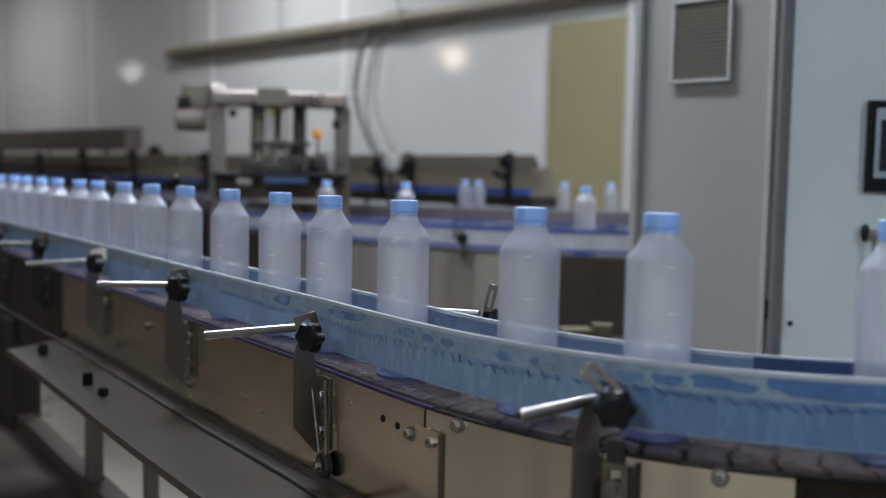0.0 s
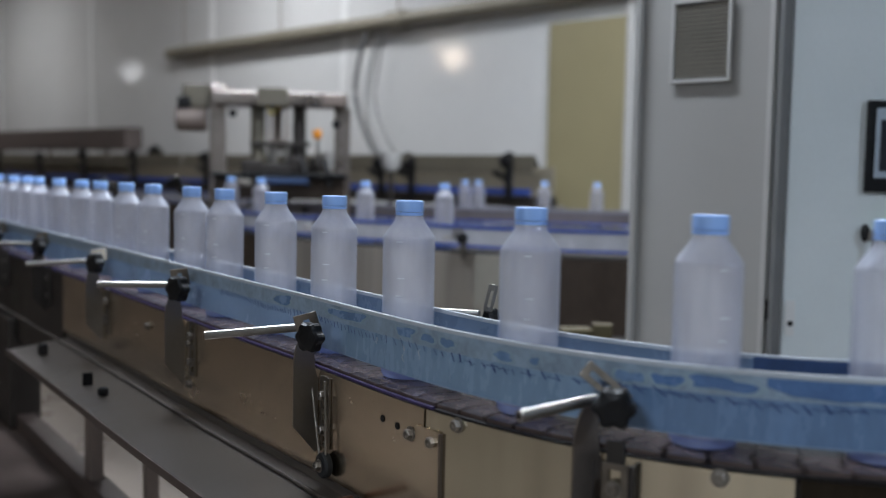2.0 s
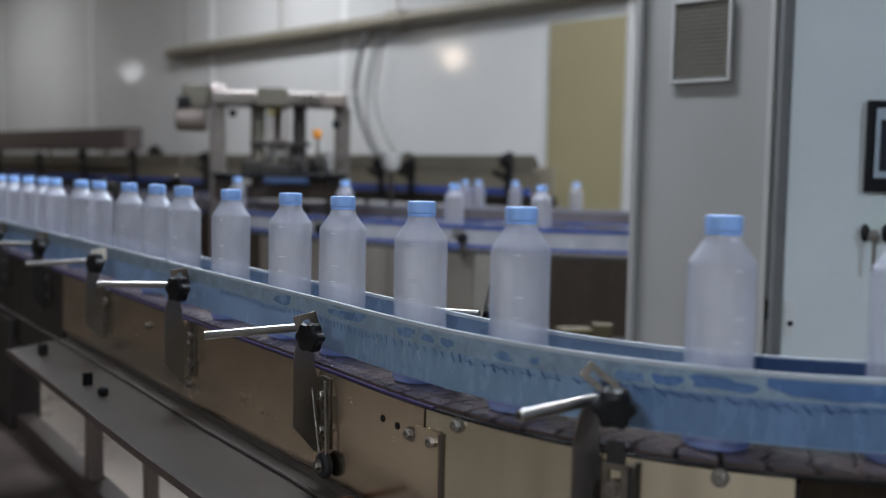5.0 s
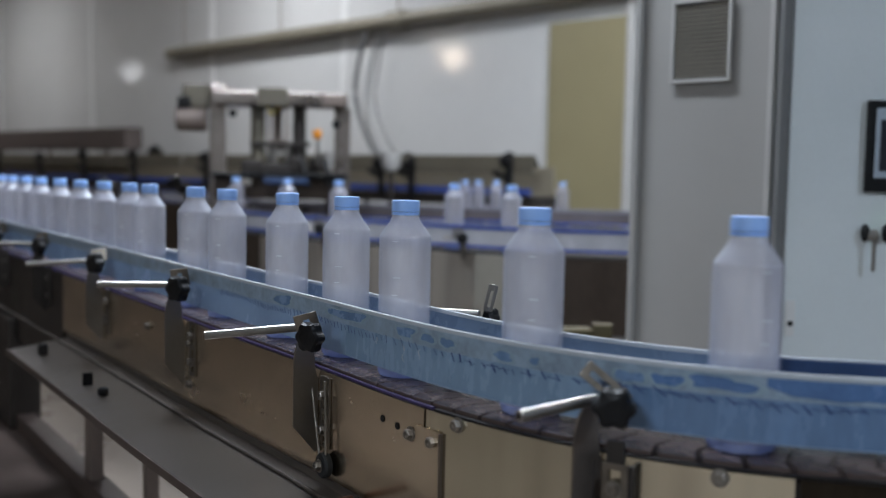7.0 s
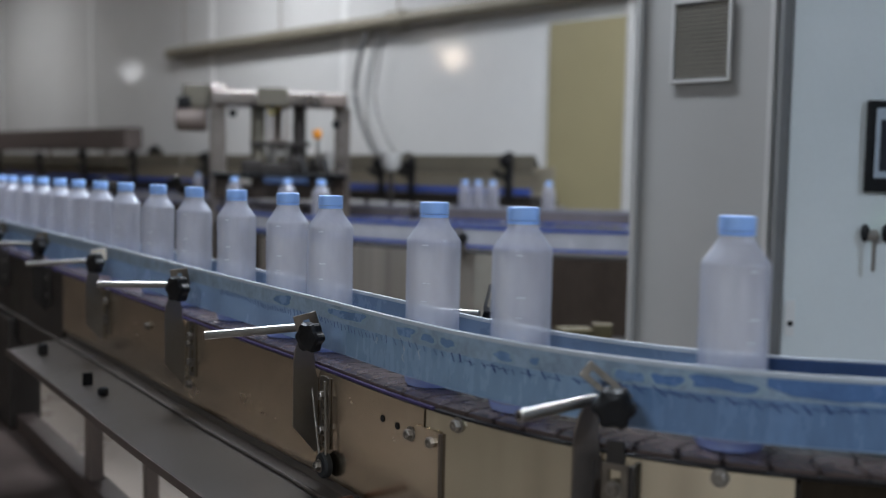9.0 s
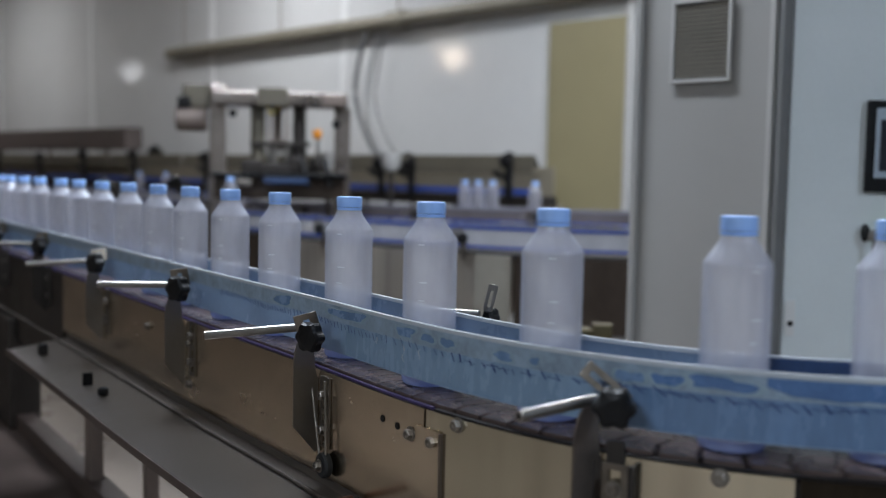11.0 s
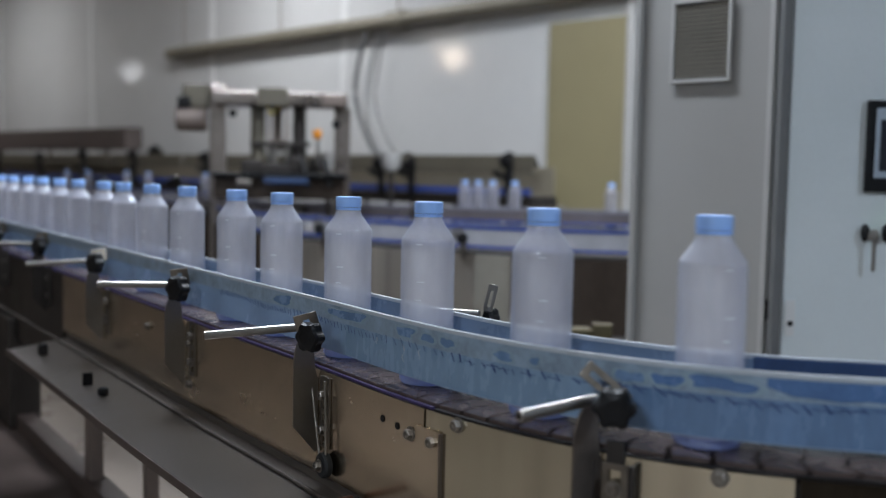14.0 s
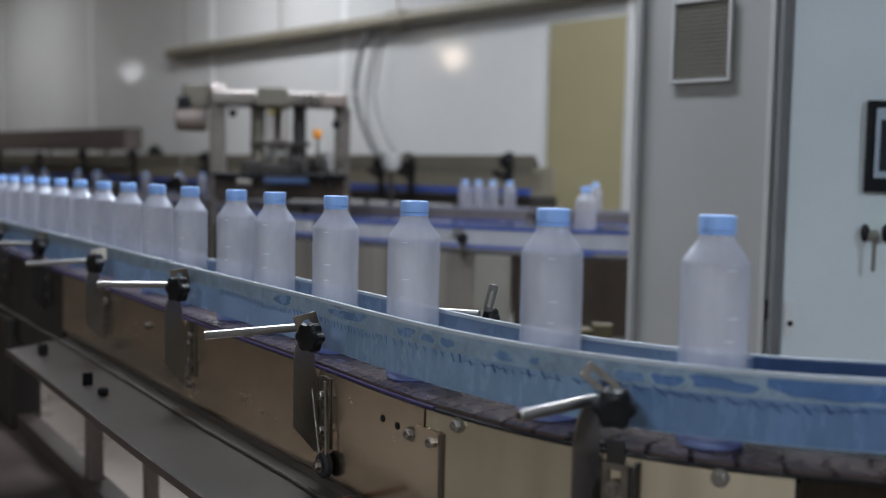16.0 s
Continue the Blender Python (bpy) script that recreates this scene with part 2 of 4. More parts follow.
def lathe(profile, n=32, m=None):
    """A turned solid from (radius, height) pairs."""
    bm = bmesh.new()
    rings = []
    for r, z in profile:
        rings.append([bm.verts.new((r * math.cos(2 * math.pi * i / n), r * math.sin(2 * math.pi * i / n), z)) for i in range(n)])
    for a, b in zip(rings, rings[1:]):
        for i in range(n):
            bm.faces.new((a[i], a[(i + 1) % n], b[(i + 1) % n], b[i]))
    bm.faces.new(list(reversed(rings[0])))
    bm.faces.new(rings[-1])
    if m is not None:
        bmesh.ops.transform(bm, matrix=m, verts=bm.verts)
    return bm


def rod(a, b, r, n=16, bevel=0.0008):
    a, b = Vector(a), Vector(b)
    d = b - a
    m = Matrix.Translation(a) @ d.to_track_quat("Z", "Y").to_matrix().to_4x4()
    L = d.length
    return lathe([(r - bevel, 0), (r, bevel), (r, L - bevel), (r - bevel, L)], n, m)


def tube(points, r, n=10):
    """A round tube through points."""
    pts = [Vector(p) for p in points]
    smooth = []
    for i in range(len(pts) - 1):
        p0, p1, p2, p3 = pts[max(i - 1, 0)], pts[i], pts[i + 1], pts[min(i + 2, len(pts) - 1)]
        for k in range(8):
            t = k / 8
            smooth.append(0.5 * ((2 * p1) + (p2 - p0) * t + (2 * p0 - 5 * p1 + 4 * p2 - p3) * t * t + (3 * p1 - p0 - 3 * p2 + p3) * t ** 3))
    smooth.append(pts[-1])
    bm = bmesh.new()
    rings = []
    for i, p in enumerate(smooth):
        d = (smooth[min(i + 1, len(smooth) - 1)] - smooth[max(i - 1, 0)]).normalized()
        q = d.to_track_quat("Z", "Y")
        rings.append([bm.verts.new(p + q @ Vector((r * math.cos(2 * math.pi * k / n), r * math.sin(2 * math.pi * k / n), 0))) for k in range(n)])
    for a, b in zip(rings, rings[1:]):
        for k in range(n):
            bm.faces.new((a[k], a[(k + 1) % n], b[(k + 1) % n], b[k]))
    bm.faces.new(list(reversed(rings[0])))
    bm.faces.new(rings[-1])
    return bm


def prism(outline, depth, m=None):
    """A plate with an outline in its x-z plane, thick along y."""
    bm = bmesh.new()
    a = [bm.verts.new((x, -depth / 2, z)) for x, z in outline]
    b = [bm.verts.new((x, depth / 2, z)) for x, z in outline]
    bm.faces.new(a)
    bm.faces.new(list(reversed(b)))
    k = len(outline)
    for i in range(k):
        bm.faces.new((a[(i + 1) % k], a[i], b[i], b[(i + 1) % k]))
    bmesh.ops.recalc_face_normals(bm, faces=bm.faces)
    if m is not None:
        bmesh.ops.transform(bm, matrix=m, verts=bm.verts)
    return bm


def thing(name, label, category, group="", at=(0, 0, 0)):
    ob = new(name)
    ob.empty_display_size = 0.1
    ob.location = at
    return tagged(ob, label, category, group)


class Line:
    """A way over the ground, with the way along it, the side to its right and a height."""

    def __init__(self, s, x, y, a):
        self.s, self.x, self.y, self.a = s, x, y, a

    def at(self, s):
        return np.interp(s, self.s, self.x), np.interp(s, self.s, self.y), np.interp(s, self.s, self.a)

    def point(self, s, d, z):
        x, y, a = self.at(s)
        return Vector((x + d * math.sin(a), y - d * math.cos(a), z))

    def frame_at(self, s, d, z):
        """x along the way, y to the left of it, z up."""
        return Matrix.Translation(self.point(s, d, z)) @ Matrix.Rotation(self.at(s)[2], 4, "Z")


def bent_line(x0, y0, heading, nodes, lo, hi):
    """A line from its curvature along s; it passes (x0, y0) at s = 0."""
    s = np.arange(lo, hi, 0.01)
    k = np.interp(s, [n[0] for n in nodes], [n[1] for n in nodes])
    i = int(np.searchsorted(s, 0))
    a = np.cumsum(k) * 0.01
    a = a - a[i] + radians(heading)
    x, y = np.cumsum(np.cos(a)) * 0.01, np.cumsum(np.sin(a)) * 0.01
    return Line(s, x - x[i] + x0, y - y[i] + y0, a)


def spline_line(points):
    pts = [Vector((*p, 0)) for p in points]
    out = []
    for i in range(len(pts) - 1):
        p0, p1, p2, p3 = pts[max(i - 1, 0)], pts[i], pts[i + 1], pts[min(i + 2, len(pts) - 1)]
        for k in range(24):
            t = k / 24
            out.append(0.5 * ((2 * p1) + (p2 - p0) * t + (2 * p0 - 5 * p1 + 4 * p2 - p3) * t * t + (3 * p1 - p0 - 3 * p2 + p3) * t ** 3))
    out.append(pts[-1])
    x, y = np.array([p.x for p in out]), np.array([p.y for p in out])
    s = np.concatenate([[0], np.cumsum(np.hypot(np.diff(x), np.diff(y)))])
    a = np.unwrap(np.arctan2(np.gradient(y), np.gradient(x)))
    return Line(s, x, y, a)


def sweep(line, s0, s1, profile, step=0.03):
    """A solid with a profile of (d, z) pairs, drawn along a line."""
    bm = bmesh.new()
    n = max(2, int((s1 - s0) / step) + 1)
    rings = []
    for s in np.linspace(s0, s1, n):
        rings.append([bm.verts.new(line.point(s, d, z)) for d, z in profile])
    k = len(profile)
    for a, b in zip(rings, rings[1:]):
        for i in range(k):
            bm.faces.new((a[i], a[(i + 1) % k], b[(i + 1) % k], b[i]))
    bm.faces.new(list(reversed(rings[0])))
    bm.faces.new(rings[-1])
    bmesh.ops.recalc_face_normals(bm, faces=bm.faces)
    return bm


def strip(d0, d1, z0, z1):
    return [(d0, z0), (d1, z0), (d1, z1), (d0, z1)]


# ------------------------------------------------------------------ structure
def slab(name, size, m, material, label, category):
    ob = part(name, box(size), material)
    ob.matrix_world = m
    return tagged(ob, label, category, kind="structure")


U0, U1, N1 = -13.0, 11.0, 9.5
TURN = Matrix.Rotation(radians(-45), 4, "Z")
slab("floor", (U1 - U0 + 0.6, N1 + 0.6, 0.1), Matrix.Translation(W((U0 + U1) / 2, N1 / 2, -0.05)) @ TURN, FLOOR, "smooth beige coated factory floor", "floor")
slab("ceiling", (U1 - U0 + 0.6, N1 + 0.6, 0.1), Matrix.Translation(W((U0 + U1) / 2, N1 / 2, CEILING + 0.05)) @ TURN, CEIL, "plain white panel ceiling", "ceiling")
wall_back = slab("wall_back", (U1 - U0, 0.1, CEILING), Matrix.Translation(W((U0 + U1) / 2, -0.05, CEILING / 2)) @ TURN, WALL, "glossy off-white sandwich panel wall with upright joints", "wall")
# Unseen walls; their tan is set for bounce and what the steel mirrors.
slab("wall_front", (U1 - U0, 0.1, CEILING), Matrix.Translation(W((U0 + U1) / 2, N1 + 0.05, CEILING / 2)) @ TURN, WALL_DIM, "unseen dull tan wall, toned for reflections", "wall")
slab("wall_left", (0.1, N1, CEILING), Matrix.Translation(W(U0 - 0.05, N1 / 2, CEILING / 2)) @ TURN, WALL_DIM, "unseen dull tan wall, toned for reflections", "wall")
slab("wall_right", (0.1, N1, CEILING), Matrix.Translation(W(U1 + 0.05, N1 / 2, CEILING / 2)) @ TURN, WALL_DIM, "unseen dull tan wall, toned for reflections", "wall")


def wall_joints():
    for u in [-11.2, -8.6, -6.3, -4.06, -2.27, 2.4, 5.0]:
        ob = part("trim", box((0.07, 0.008, CEILING - 0.02), None, 0.002), JOINT, wall_back)
        ob.matrix_parent_inverse = wall_back.matrix_world.inverted()
        ob.matrix_basis = Matrix.Translation(W(u, 0.004, CEILING / 2)) @ TURN


wall_joints()


def door():
    d = thing("door_1", "khaki painted flush door in the white wall", "door", at=W(-0.02, 0.0, 0))
    d.rotation_euler = (0, 0, radians(-45))
    d["kind"] = "structure"
    part("leaf", box((0.57, 0.05, 2.11), pose(0.022, -0.027, 1.057), 0.006), KHAKI, d)
    part("door_frame", box((0.035, 0.08, 2.17), pose(0.327, -0.041, 1.085), 0.005), VENT_FRAME, d, "pale door frame")
    part("door_handle", rod((-0.2, -0.085, 1.02), (-0.09, -0.085, 1.02), 0.009, 12), STEEL_BRIGHT, d, "steel lever handle", True)
    part("handle_rose", lathe([(0.02, 0), (0.025, 0.004), (0.012, 0.008), (0.01, 0.03)], 16, pose(-0.2, -0.053, 1.02, 90)), STEEL_BRIGHT, d, "", True)


door()


def ceiling_lamp(u, n):
    t = thing("added_ceiling_light", "unseen white ceiling light added to brighten the room", "light", "ceiling lights", W(u, n, CEILING))
    t.rotation_euler = (0, 0, radians(-45))
    part("housing", box((1.22, 0.32, 0.08), pose(0, 0, -0.04), 0.006), JOINT, t)
    part("diffuser", box((1.16, 0.27, 0.012), pose(0, 0, -0.088), 0.003), LAMP_GLOW, t, "glowing white diffuser")


for u, n, _, _ in LAMPS:
    ceiling_lamp(u, n)


def globe_lamp(u, n, z, material, tone):
    t = thing("pendant_lamp", tone + " glowing globe lamp on a short stem", "lamp", "globe lamps", W(u, n, z))
    part("globe", lathe([(0.16 * math.sin(math.pi * k / 16) + 0.0005, -0.16 * math.cos(math.pi * k / 16)) for k in range(17)], 24), material, t, "glowing globe", True)
    part("stem", rod((0, 0, 0.161), (0, 0, CEILING - z), 0.012, 12), STEEL_DARK, t, "", True)


globe_lamp(-9.05, 8.0, 3.24, GLOBE, "warm")
globe_lamp(-12.05, 3.5, 2.785, GLOBE_COOL, "white")


# ------------------------------------------------------------------ main conveyor
BELT = 0.95
SPEED = 0.4099
MAIN = bent_line(-0.4808, 1.9399, -56.47, [(-20, 0), (-3.6, 0), (-3.5, -0.896), (-2.5, -0.896), (-2.4, 0), (-0.6, 0), (0, -0.033), (0.35, 0.121), (0.7, -0.248),
                 (0.95, 0.98), (1.2, 2.036), (1.5, 1.535), (1.62, 1.5), (1.7, 0), (1.8, -1.2), (2.5, -1.2), (2.6, 0), (20, 0)], -11.0, 9.5)
S0, S1 = -9.6, 9.0      # ends of the line
JOINTS = [-9.6, -7.0, -4.6, -2.42, -0.72, 0.93, 1.315, 2.7, 5.5, 9.0]


def conveyor_frame():
    c = thing("bottle_conveyor", "stainless steel bottle conveyor with blue guide rails, curving", "conveyor")
    # side panels, section by section
    for a, b in zip(JOINTS, JOINTS[1:]):
        # Past the right-hand joint the colour paints in a dark reflection.
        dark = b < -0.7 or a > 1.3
        # Left sections are dark and reach lower, covering the floor behind.
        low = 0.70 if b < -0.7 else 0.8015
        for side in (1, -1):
            part("side_panel", sweep(MAIN, a + 0.002, b - 0.002, [(side * 0.058, low), (side * 0.0655, low), (side * 0.0655, 0.9425), (side * 0.0585, 0.9425)], 0.03), (STEEL_DARK_END if a > 1 else STEEL_DARK) if dark else (STEEL_CURVE if a > 0.9 else STEEL), c, "side panel coloured darker" if dark else "", True)
            if a > -1.0:
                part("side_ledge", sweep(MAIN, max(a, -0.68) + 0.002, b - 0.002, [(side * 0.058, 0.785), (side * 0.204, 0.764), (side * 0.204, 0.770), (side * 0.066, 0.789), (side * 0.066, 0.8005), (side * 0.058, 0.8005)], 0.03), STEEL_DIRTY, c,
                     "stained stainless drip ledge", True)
                part("ledge_edge", sweep(MAIN, max(a, -0.68) + 0.002, b - 0.002, strip(side * 0.2042, side * 0.2082, 0.760, 0.7735), 0.03), TRAY, c, "dark rusty ledge edge", True)
    part("chain_bed", sweep(MAIN, S0, S1, strip(-0.057, 0.057, 0.915, 0.936), 0.04), STEEL_DARK, c, "dark chain bed")
    part("wear_strip", sweep(MAIN, -2.42, 0.94, strip(0.0592, 0.0634, 0.9435, 0.9462), 0.03), PURPLE, c, "purple plastic wear strip")
    part("wear_strip", sweep(MAIN, 0.945, 2.7, strip(0.0588, 0.0650, 0.9430, 0.9455), 0.02), BLACK, c, "black plastic wear strip")
    # conduit on the ledge
    part("conduit", sweep(MAIN, -2.3, 0.78, [(0.092 + 0.0032 * math.cos(i * math.pi / 4), 0.7888 + 0.0032 * math.sin(i * math.pi / 4)) for i in range(8)], 0.02), CONDUIT, c, "grimy braided steel conduit", True)
    # legs, braces and a dark sheet added to cover the floor
    for s, d, w in [(-8.6, 0.045, 0.05), (-8.5, -0.045, 0.03), (-6.4, 0.045, 0.05), (-6.3, -0.045, 0.03), (-4.2, 0.045, 0.05), (-4.1, -0.045, 0.03), (-2.2, 0.045, 0.05), (-2.06, -0.045, 0.03),
                    (-1.335, 0.045, 0.055), (-1.75, -0.045, 0.03), (-0.52, 0.045, 0.055), (-0.38, -0.045, 0.03), (0.45, 0.045, 0.055), (0.6, -0.045, 0.03), (1.5, 0.045, 0.05), (1.6, -0.045, 0.03),
                    (2.6, 0.045, 0.05), (2.7, -0.045, 0.03), (5.0, 0.045, 0.05), (5.1, -0.045, 0.03), (8.4, 0.045, 0.05), (8.5, -0.045, 0.03)]:
        ob = part("leg", box((w, 0.03, 0.745), None, 0.003), STEEL_LEG, c)
        ob.matrix_basis = MAIN.frame_at(s, d, 0.3925)
        ob = part("foot", lathe([(0.03, 0), (0.03, 0.008), (0.012, 0.02), (0.012, 0.03)], 16), BLACK, c)
        ob.matrix_basis = MAIN.frame_at(s, d, 0.0)
    for s, w, h in ((-0.53, 0.03, 0.028), (-0.15, 0.006, 0.026), (-0.04, 0.018, 0.018)):
        ob = part("ledge_clip", box((w, 0.02, h), None, 0.008 if w > 0.01 else 0.002), BLACK, c, "black clip on the ledge")
        ob.matrix_basis = MAIN.frame_at(s, 0.155, 0.777 + h / 2)
    ob = part("drive_housing", box((0.62, 0.09, 0.33), None, 0.008), STEEL_DARK, c, "dark drive housing")
    ob.matrix_basis = MAIN.frame_at(-1.56, 0.045, 0.60)
    part("brace", sweep(MAIN, -8.7, 8.5, strip(0.02, 0.07, 0.43, 0.478), 0.05), TRAY, c)
    part("lower_sheet", sweep(MAIN, -2.4, 0.2, strip(0.0705, 0.50, 0.424, 0.434), 0.05), TRAY, c, "dark sheet added below the brace")
    return c


CONVEYOR = conveyor_frame()


def guide_rail(side, name_label):
    """A tall plastic strip with a white top edge."""
    d0, d1 = (0.0435, 0.0475) if side > 0 else (-0.0475, -0.0435)
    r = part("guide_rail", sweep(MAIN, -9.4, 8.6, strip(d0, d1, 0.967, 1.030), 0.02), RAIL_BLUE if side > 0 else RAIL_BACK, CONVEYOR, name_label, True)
    part("top_edge", sweep(MAIN, -9.4, 8.6, strip(min(d0, d1) - 0.001, max(d0, d1) + 0.001, 1.0302, 1.0345), 0.02), WHITE_EDGE, r, "white top edge", True)
    return r


FRONT_RAIL = guide_rail(1, "translucent pale blue guide rail with peeling film")
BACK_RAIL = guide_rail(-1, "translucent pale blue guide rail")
# Gives the far rail its navy stretch at the right.
part("guard_strip", sweep(MAIN, 1.27, 2.4, strip(-0.0424, -0.0408, 0.968, 1.0325), 0.02), NAVY, BACK_RAIL, "navy stretch of the far rail")


def rail_marks():
    """Hand-inked strokes and patches of film on the outside of the front rail."""
    rnd = random.Random(4)
    bm = bmesh.new()
    s = 0.28
    while s < 1.7:
        lean = rnd.uniform(0.002, 0.006) if s < 1.1 else rnd.uniform(0.006, 0.0125)
        z = 1.0045 + 0.002 * math.sin(s * 23) + rnd.uniform(-0.001, 0.001)
        h = rnd.uniform(0.0045, 0.0095)
        w = rnd.uniform(0.0008, 0.0014) if s < 0.95 else rnd.uniform(0.0014, 0.0026)
        p = [MAIN.point(s, 0.0480, z + h / 2), MAIN.point(s + w, 0.0480, z + h / 2), MAIN.point(s + lean + w, 0.0480, z - h / 2), MAIN.point(s + lean, 0.0480, z - h / 2)]
        q = [MAIN.point(s, 0.0483, z + h / 2), MAIN.point(s + w, 0.0483, z + h / 2), MAIN.point(s + lean + w, 0.0483, z - h / 2), MAIN.point(s + lean, 0.0483, z - h / 2)]
        a, b = [bm.verts.new(v) for v in p], [bm.verts.new(v) for v in q]
        bm.faces.new(a), bm.faces.new(list(reversed(b)))
        for i in range(4):
            bm.faces.new((a[(i + 1) % 4], a[i], b[i], b[(i + 1) % 4]))
        s += rnd.uniform(0.0075, 0.0115) if s < 0.8 else rnd.uniform(0.012, 0.019)
    # the running line that ties the strokes together, broken here and there
    for j in range(22):
        s0 = 0.97 + 0.029 * j + rnd.uniform(-0.005, 0.005)
        s1, z0 = s0 + rnd.uniform(0.012, 0.026), 1.0045 + 0.002 * math.sin(s0 * 23)
        z1, h = z0 + rnd.uniform(-0.0022, 0.0022), rnd.uniform(0.0006, 0.0011)
        a = [bm.verts.new(MAIN.point(p, 0.0481, q)) for p, q in ((s0, z0), (s1, z1), (s1, z1 + h), (s0, z0 + h))]
        b = [bm.verts.new(MAIN.point(p, 0.04835, q)) for p, q in ((s0, z0), (s1, z1), (s1, z1 + h), (s0, z0 + h))]
        bm.faces.new(a), bm.faces.new(list(reversed(b)))
        for i in range(4):
            bm.faces.new((a[(i + 1) % 4], a[i], b[i], b[(i + 1) % 4]))
    bmesh.ops.recalc_face_normals(bm, faces=bm.faces)
    marks = part("ink_line", bm, INK, FRONT_RAIL, "dark blue inked stitch line")
    marks["kind"] = "stuff"


def film_patch(s, z, half_s, half_z, seed, d=0.0482, name="film_patch", material=None, label=""):
    """A remnant of blue film with a ragged outline."""
    rnd = random.Random(seed)
    bm = bmesh.new()
    n = 26
    w1, w2, w3 = (rnd.uniform(0, 6.28) for _ in range(3))
    ring = []
    for i in range(n):
        a = 2 * math.pi * i / n
        k = 1 + 0.17 * math.sin(2 * a + w1) + 0.13 * math.sin(3 * a + w2) + 0.08 * math.sin(5 * a + w3) + rnd.uniform(-0.04, 0.04)
        q = 0.75
        c, e = math.cos(a), math.sin(a)
        ring.append((s + half_s * k * math.copysign(abs(c) ** q, c), z + half_z * k * math.copysign(abs(e) ** q, e) * (1 + 0.12 * math.sin(2 * a + seed))))
    a = [bm.verts.new(MAIN.point(p, d - 0.0003, min(h, 1.0295))) for p, h in ring]
    b = [bm.verts.new(MAIN.point(p, d, min(h, 1.0295))) for p, h in ring]
    bm.faces.new(b), bm.faces.new(list(reversed(a)))
    for i in range(n):
        bm.faces.new((a[i], a[(i + 1) % n], b[(i + 1) % n], b[i]))
    bmesh.ops.recalc_face_normals(bm, faces=bm.faces)
    part(name, bm, material or FILM_DARK, FRONT_RAIL, label)


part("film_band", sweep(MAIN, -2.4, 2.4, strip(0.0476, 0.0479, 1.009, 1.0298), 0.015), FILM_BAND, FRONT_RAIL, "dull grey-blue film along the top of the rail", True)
# Foot bands step the rail's blue darker towards the right.
part("film_band", sweep(MAIN, 0.70, 1.162, [(0.0476, 0.9685), (0.0479, 0.9685), (0.0479, 1.0085), (0.0476, 1.0085)], 0.015), RAIL_BETWEEN, FRONT_RAIL, "in-between blue band along the foot of the rail", True)
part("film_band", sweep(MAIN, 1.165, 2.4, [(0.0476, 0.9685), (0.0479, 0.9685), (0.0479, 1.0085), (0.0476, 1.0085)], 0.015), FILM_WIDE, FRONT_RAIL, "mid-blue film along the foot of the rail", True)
rail_marks()
for i, (s, z, hs, hz) in enumerate([(0.52, 1.019, 0.03, 0.006), (0.72, 1.021, 0.045, 0.0065), (0.865, 1.020, 0.018, 0.006), (0.91, 1.019, 0.010, 0.005), (0.945, 1.019, 0.010, 0.005), (1.03, 1.017, 0.012, 0.004),
                                    (1.07, 1.018, 0.006, 0.003), (1.17, 1.017, 0.012, 0.006), (1.205, 1.018, 0.012, 0.006), (1.250, 1.0195, 0.026, 0.0065)]):
    film_patch(s, z, hs * 1.14 + 0.002, hz * 1.16 + 0.001, i, 0.0483, "glue_residue", GLUE, "pale glue residue round the film")
    film_patch(s, z, hs, hz, i, 0.0487, material=FILM_DEEP if s > 1.2 else FILM_DARK)


def deep_film():
    """The film that still clings to the upper half of the rail, with a ragged lower edge."""
    rnd = random.Random(9)
    bm = bmesh.new()
    rows = []
    for k in range(56):
        s = 1.288 + 0.02 * k
        drop = 0.017 + 0.0025 * math.sin(s * 31) + rnd.uniform(-0.0012, 0.0012)
        if k < 4:
            drop *= (0.3, 0.72, 0.9, 0.97)[k]
        rows.append([bm.verts.new(MAIN.point(s, d, z)) for d, z in ((0.0483, 1.0265 - drop), (0.0487, 1.0265 - drop), (0.0487, 1.0288), (0.0483, 1.0288))])
    for a, b in zip(rows, rows[1:]):
        for i in range(4):
            bm.faces.new((a[i], a[(i + 1) % 4], b[(i + 1) % 4], b[i]))
    bm.faces.new(list(reversed(rows[0]))), bm.faces.new(rows[-1])
    bmesh.ops.recalc_face_normals(bm, faces=bm.faces)
    part("film_patch", bm, FILM_DEEP, FRONT_RAIL, "intact deep blue film")


deep_film()


def knob_mesh():
    """A six-lobed hand knob; its axis is y."""
    bm = bmesh.new()
    n = 48
    rings = []
    for r, y in [(0.010, 0.0), (0.013, 0.002), (0.0165, 0.006), (0.0165, 0.016), (0.0145, 0.0195), (0.008, 0.021)]:
        ring = []
        for i in range(n):
            a = 2 * math.pi * i / n
            k = r * (1 + (0.10 * math.cos(6 * a) if r > 0.012 else 0))
            ring.append(bm.verts.new((k * math.cos(a), y, k * math.sin(a))))
        rings.append(ring)
    for a, b in zip(rings, rings[1:]):
        for i in range(n):
            bm.faces.new((a[i], b[i], b[(i + 1) % n], a[(i + 1) % n]))
    bm.faces.new(rings[0]), bm.faces.new(list(reversed(rings[-1])))
    bmesh.ops.recalc_face_normals(bm, faces=bm.faces)
    return bm


def bolt_mesh():
    bm = lathe([(0.0082, 0), (0.0088, 0.0008), (0.0088, 0.0016), (0.006, 0.0017)], 24)
    t = lathe([(0.0064, 0.0016), (0.0064, 0.0072), (0.0056, 0.0080), (0.003, 0.0080), (0.0028, 0.0055)], 6)
    merge(bm, t)
    return bm


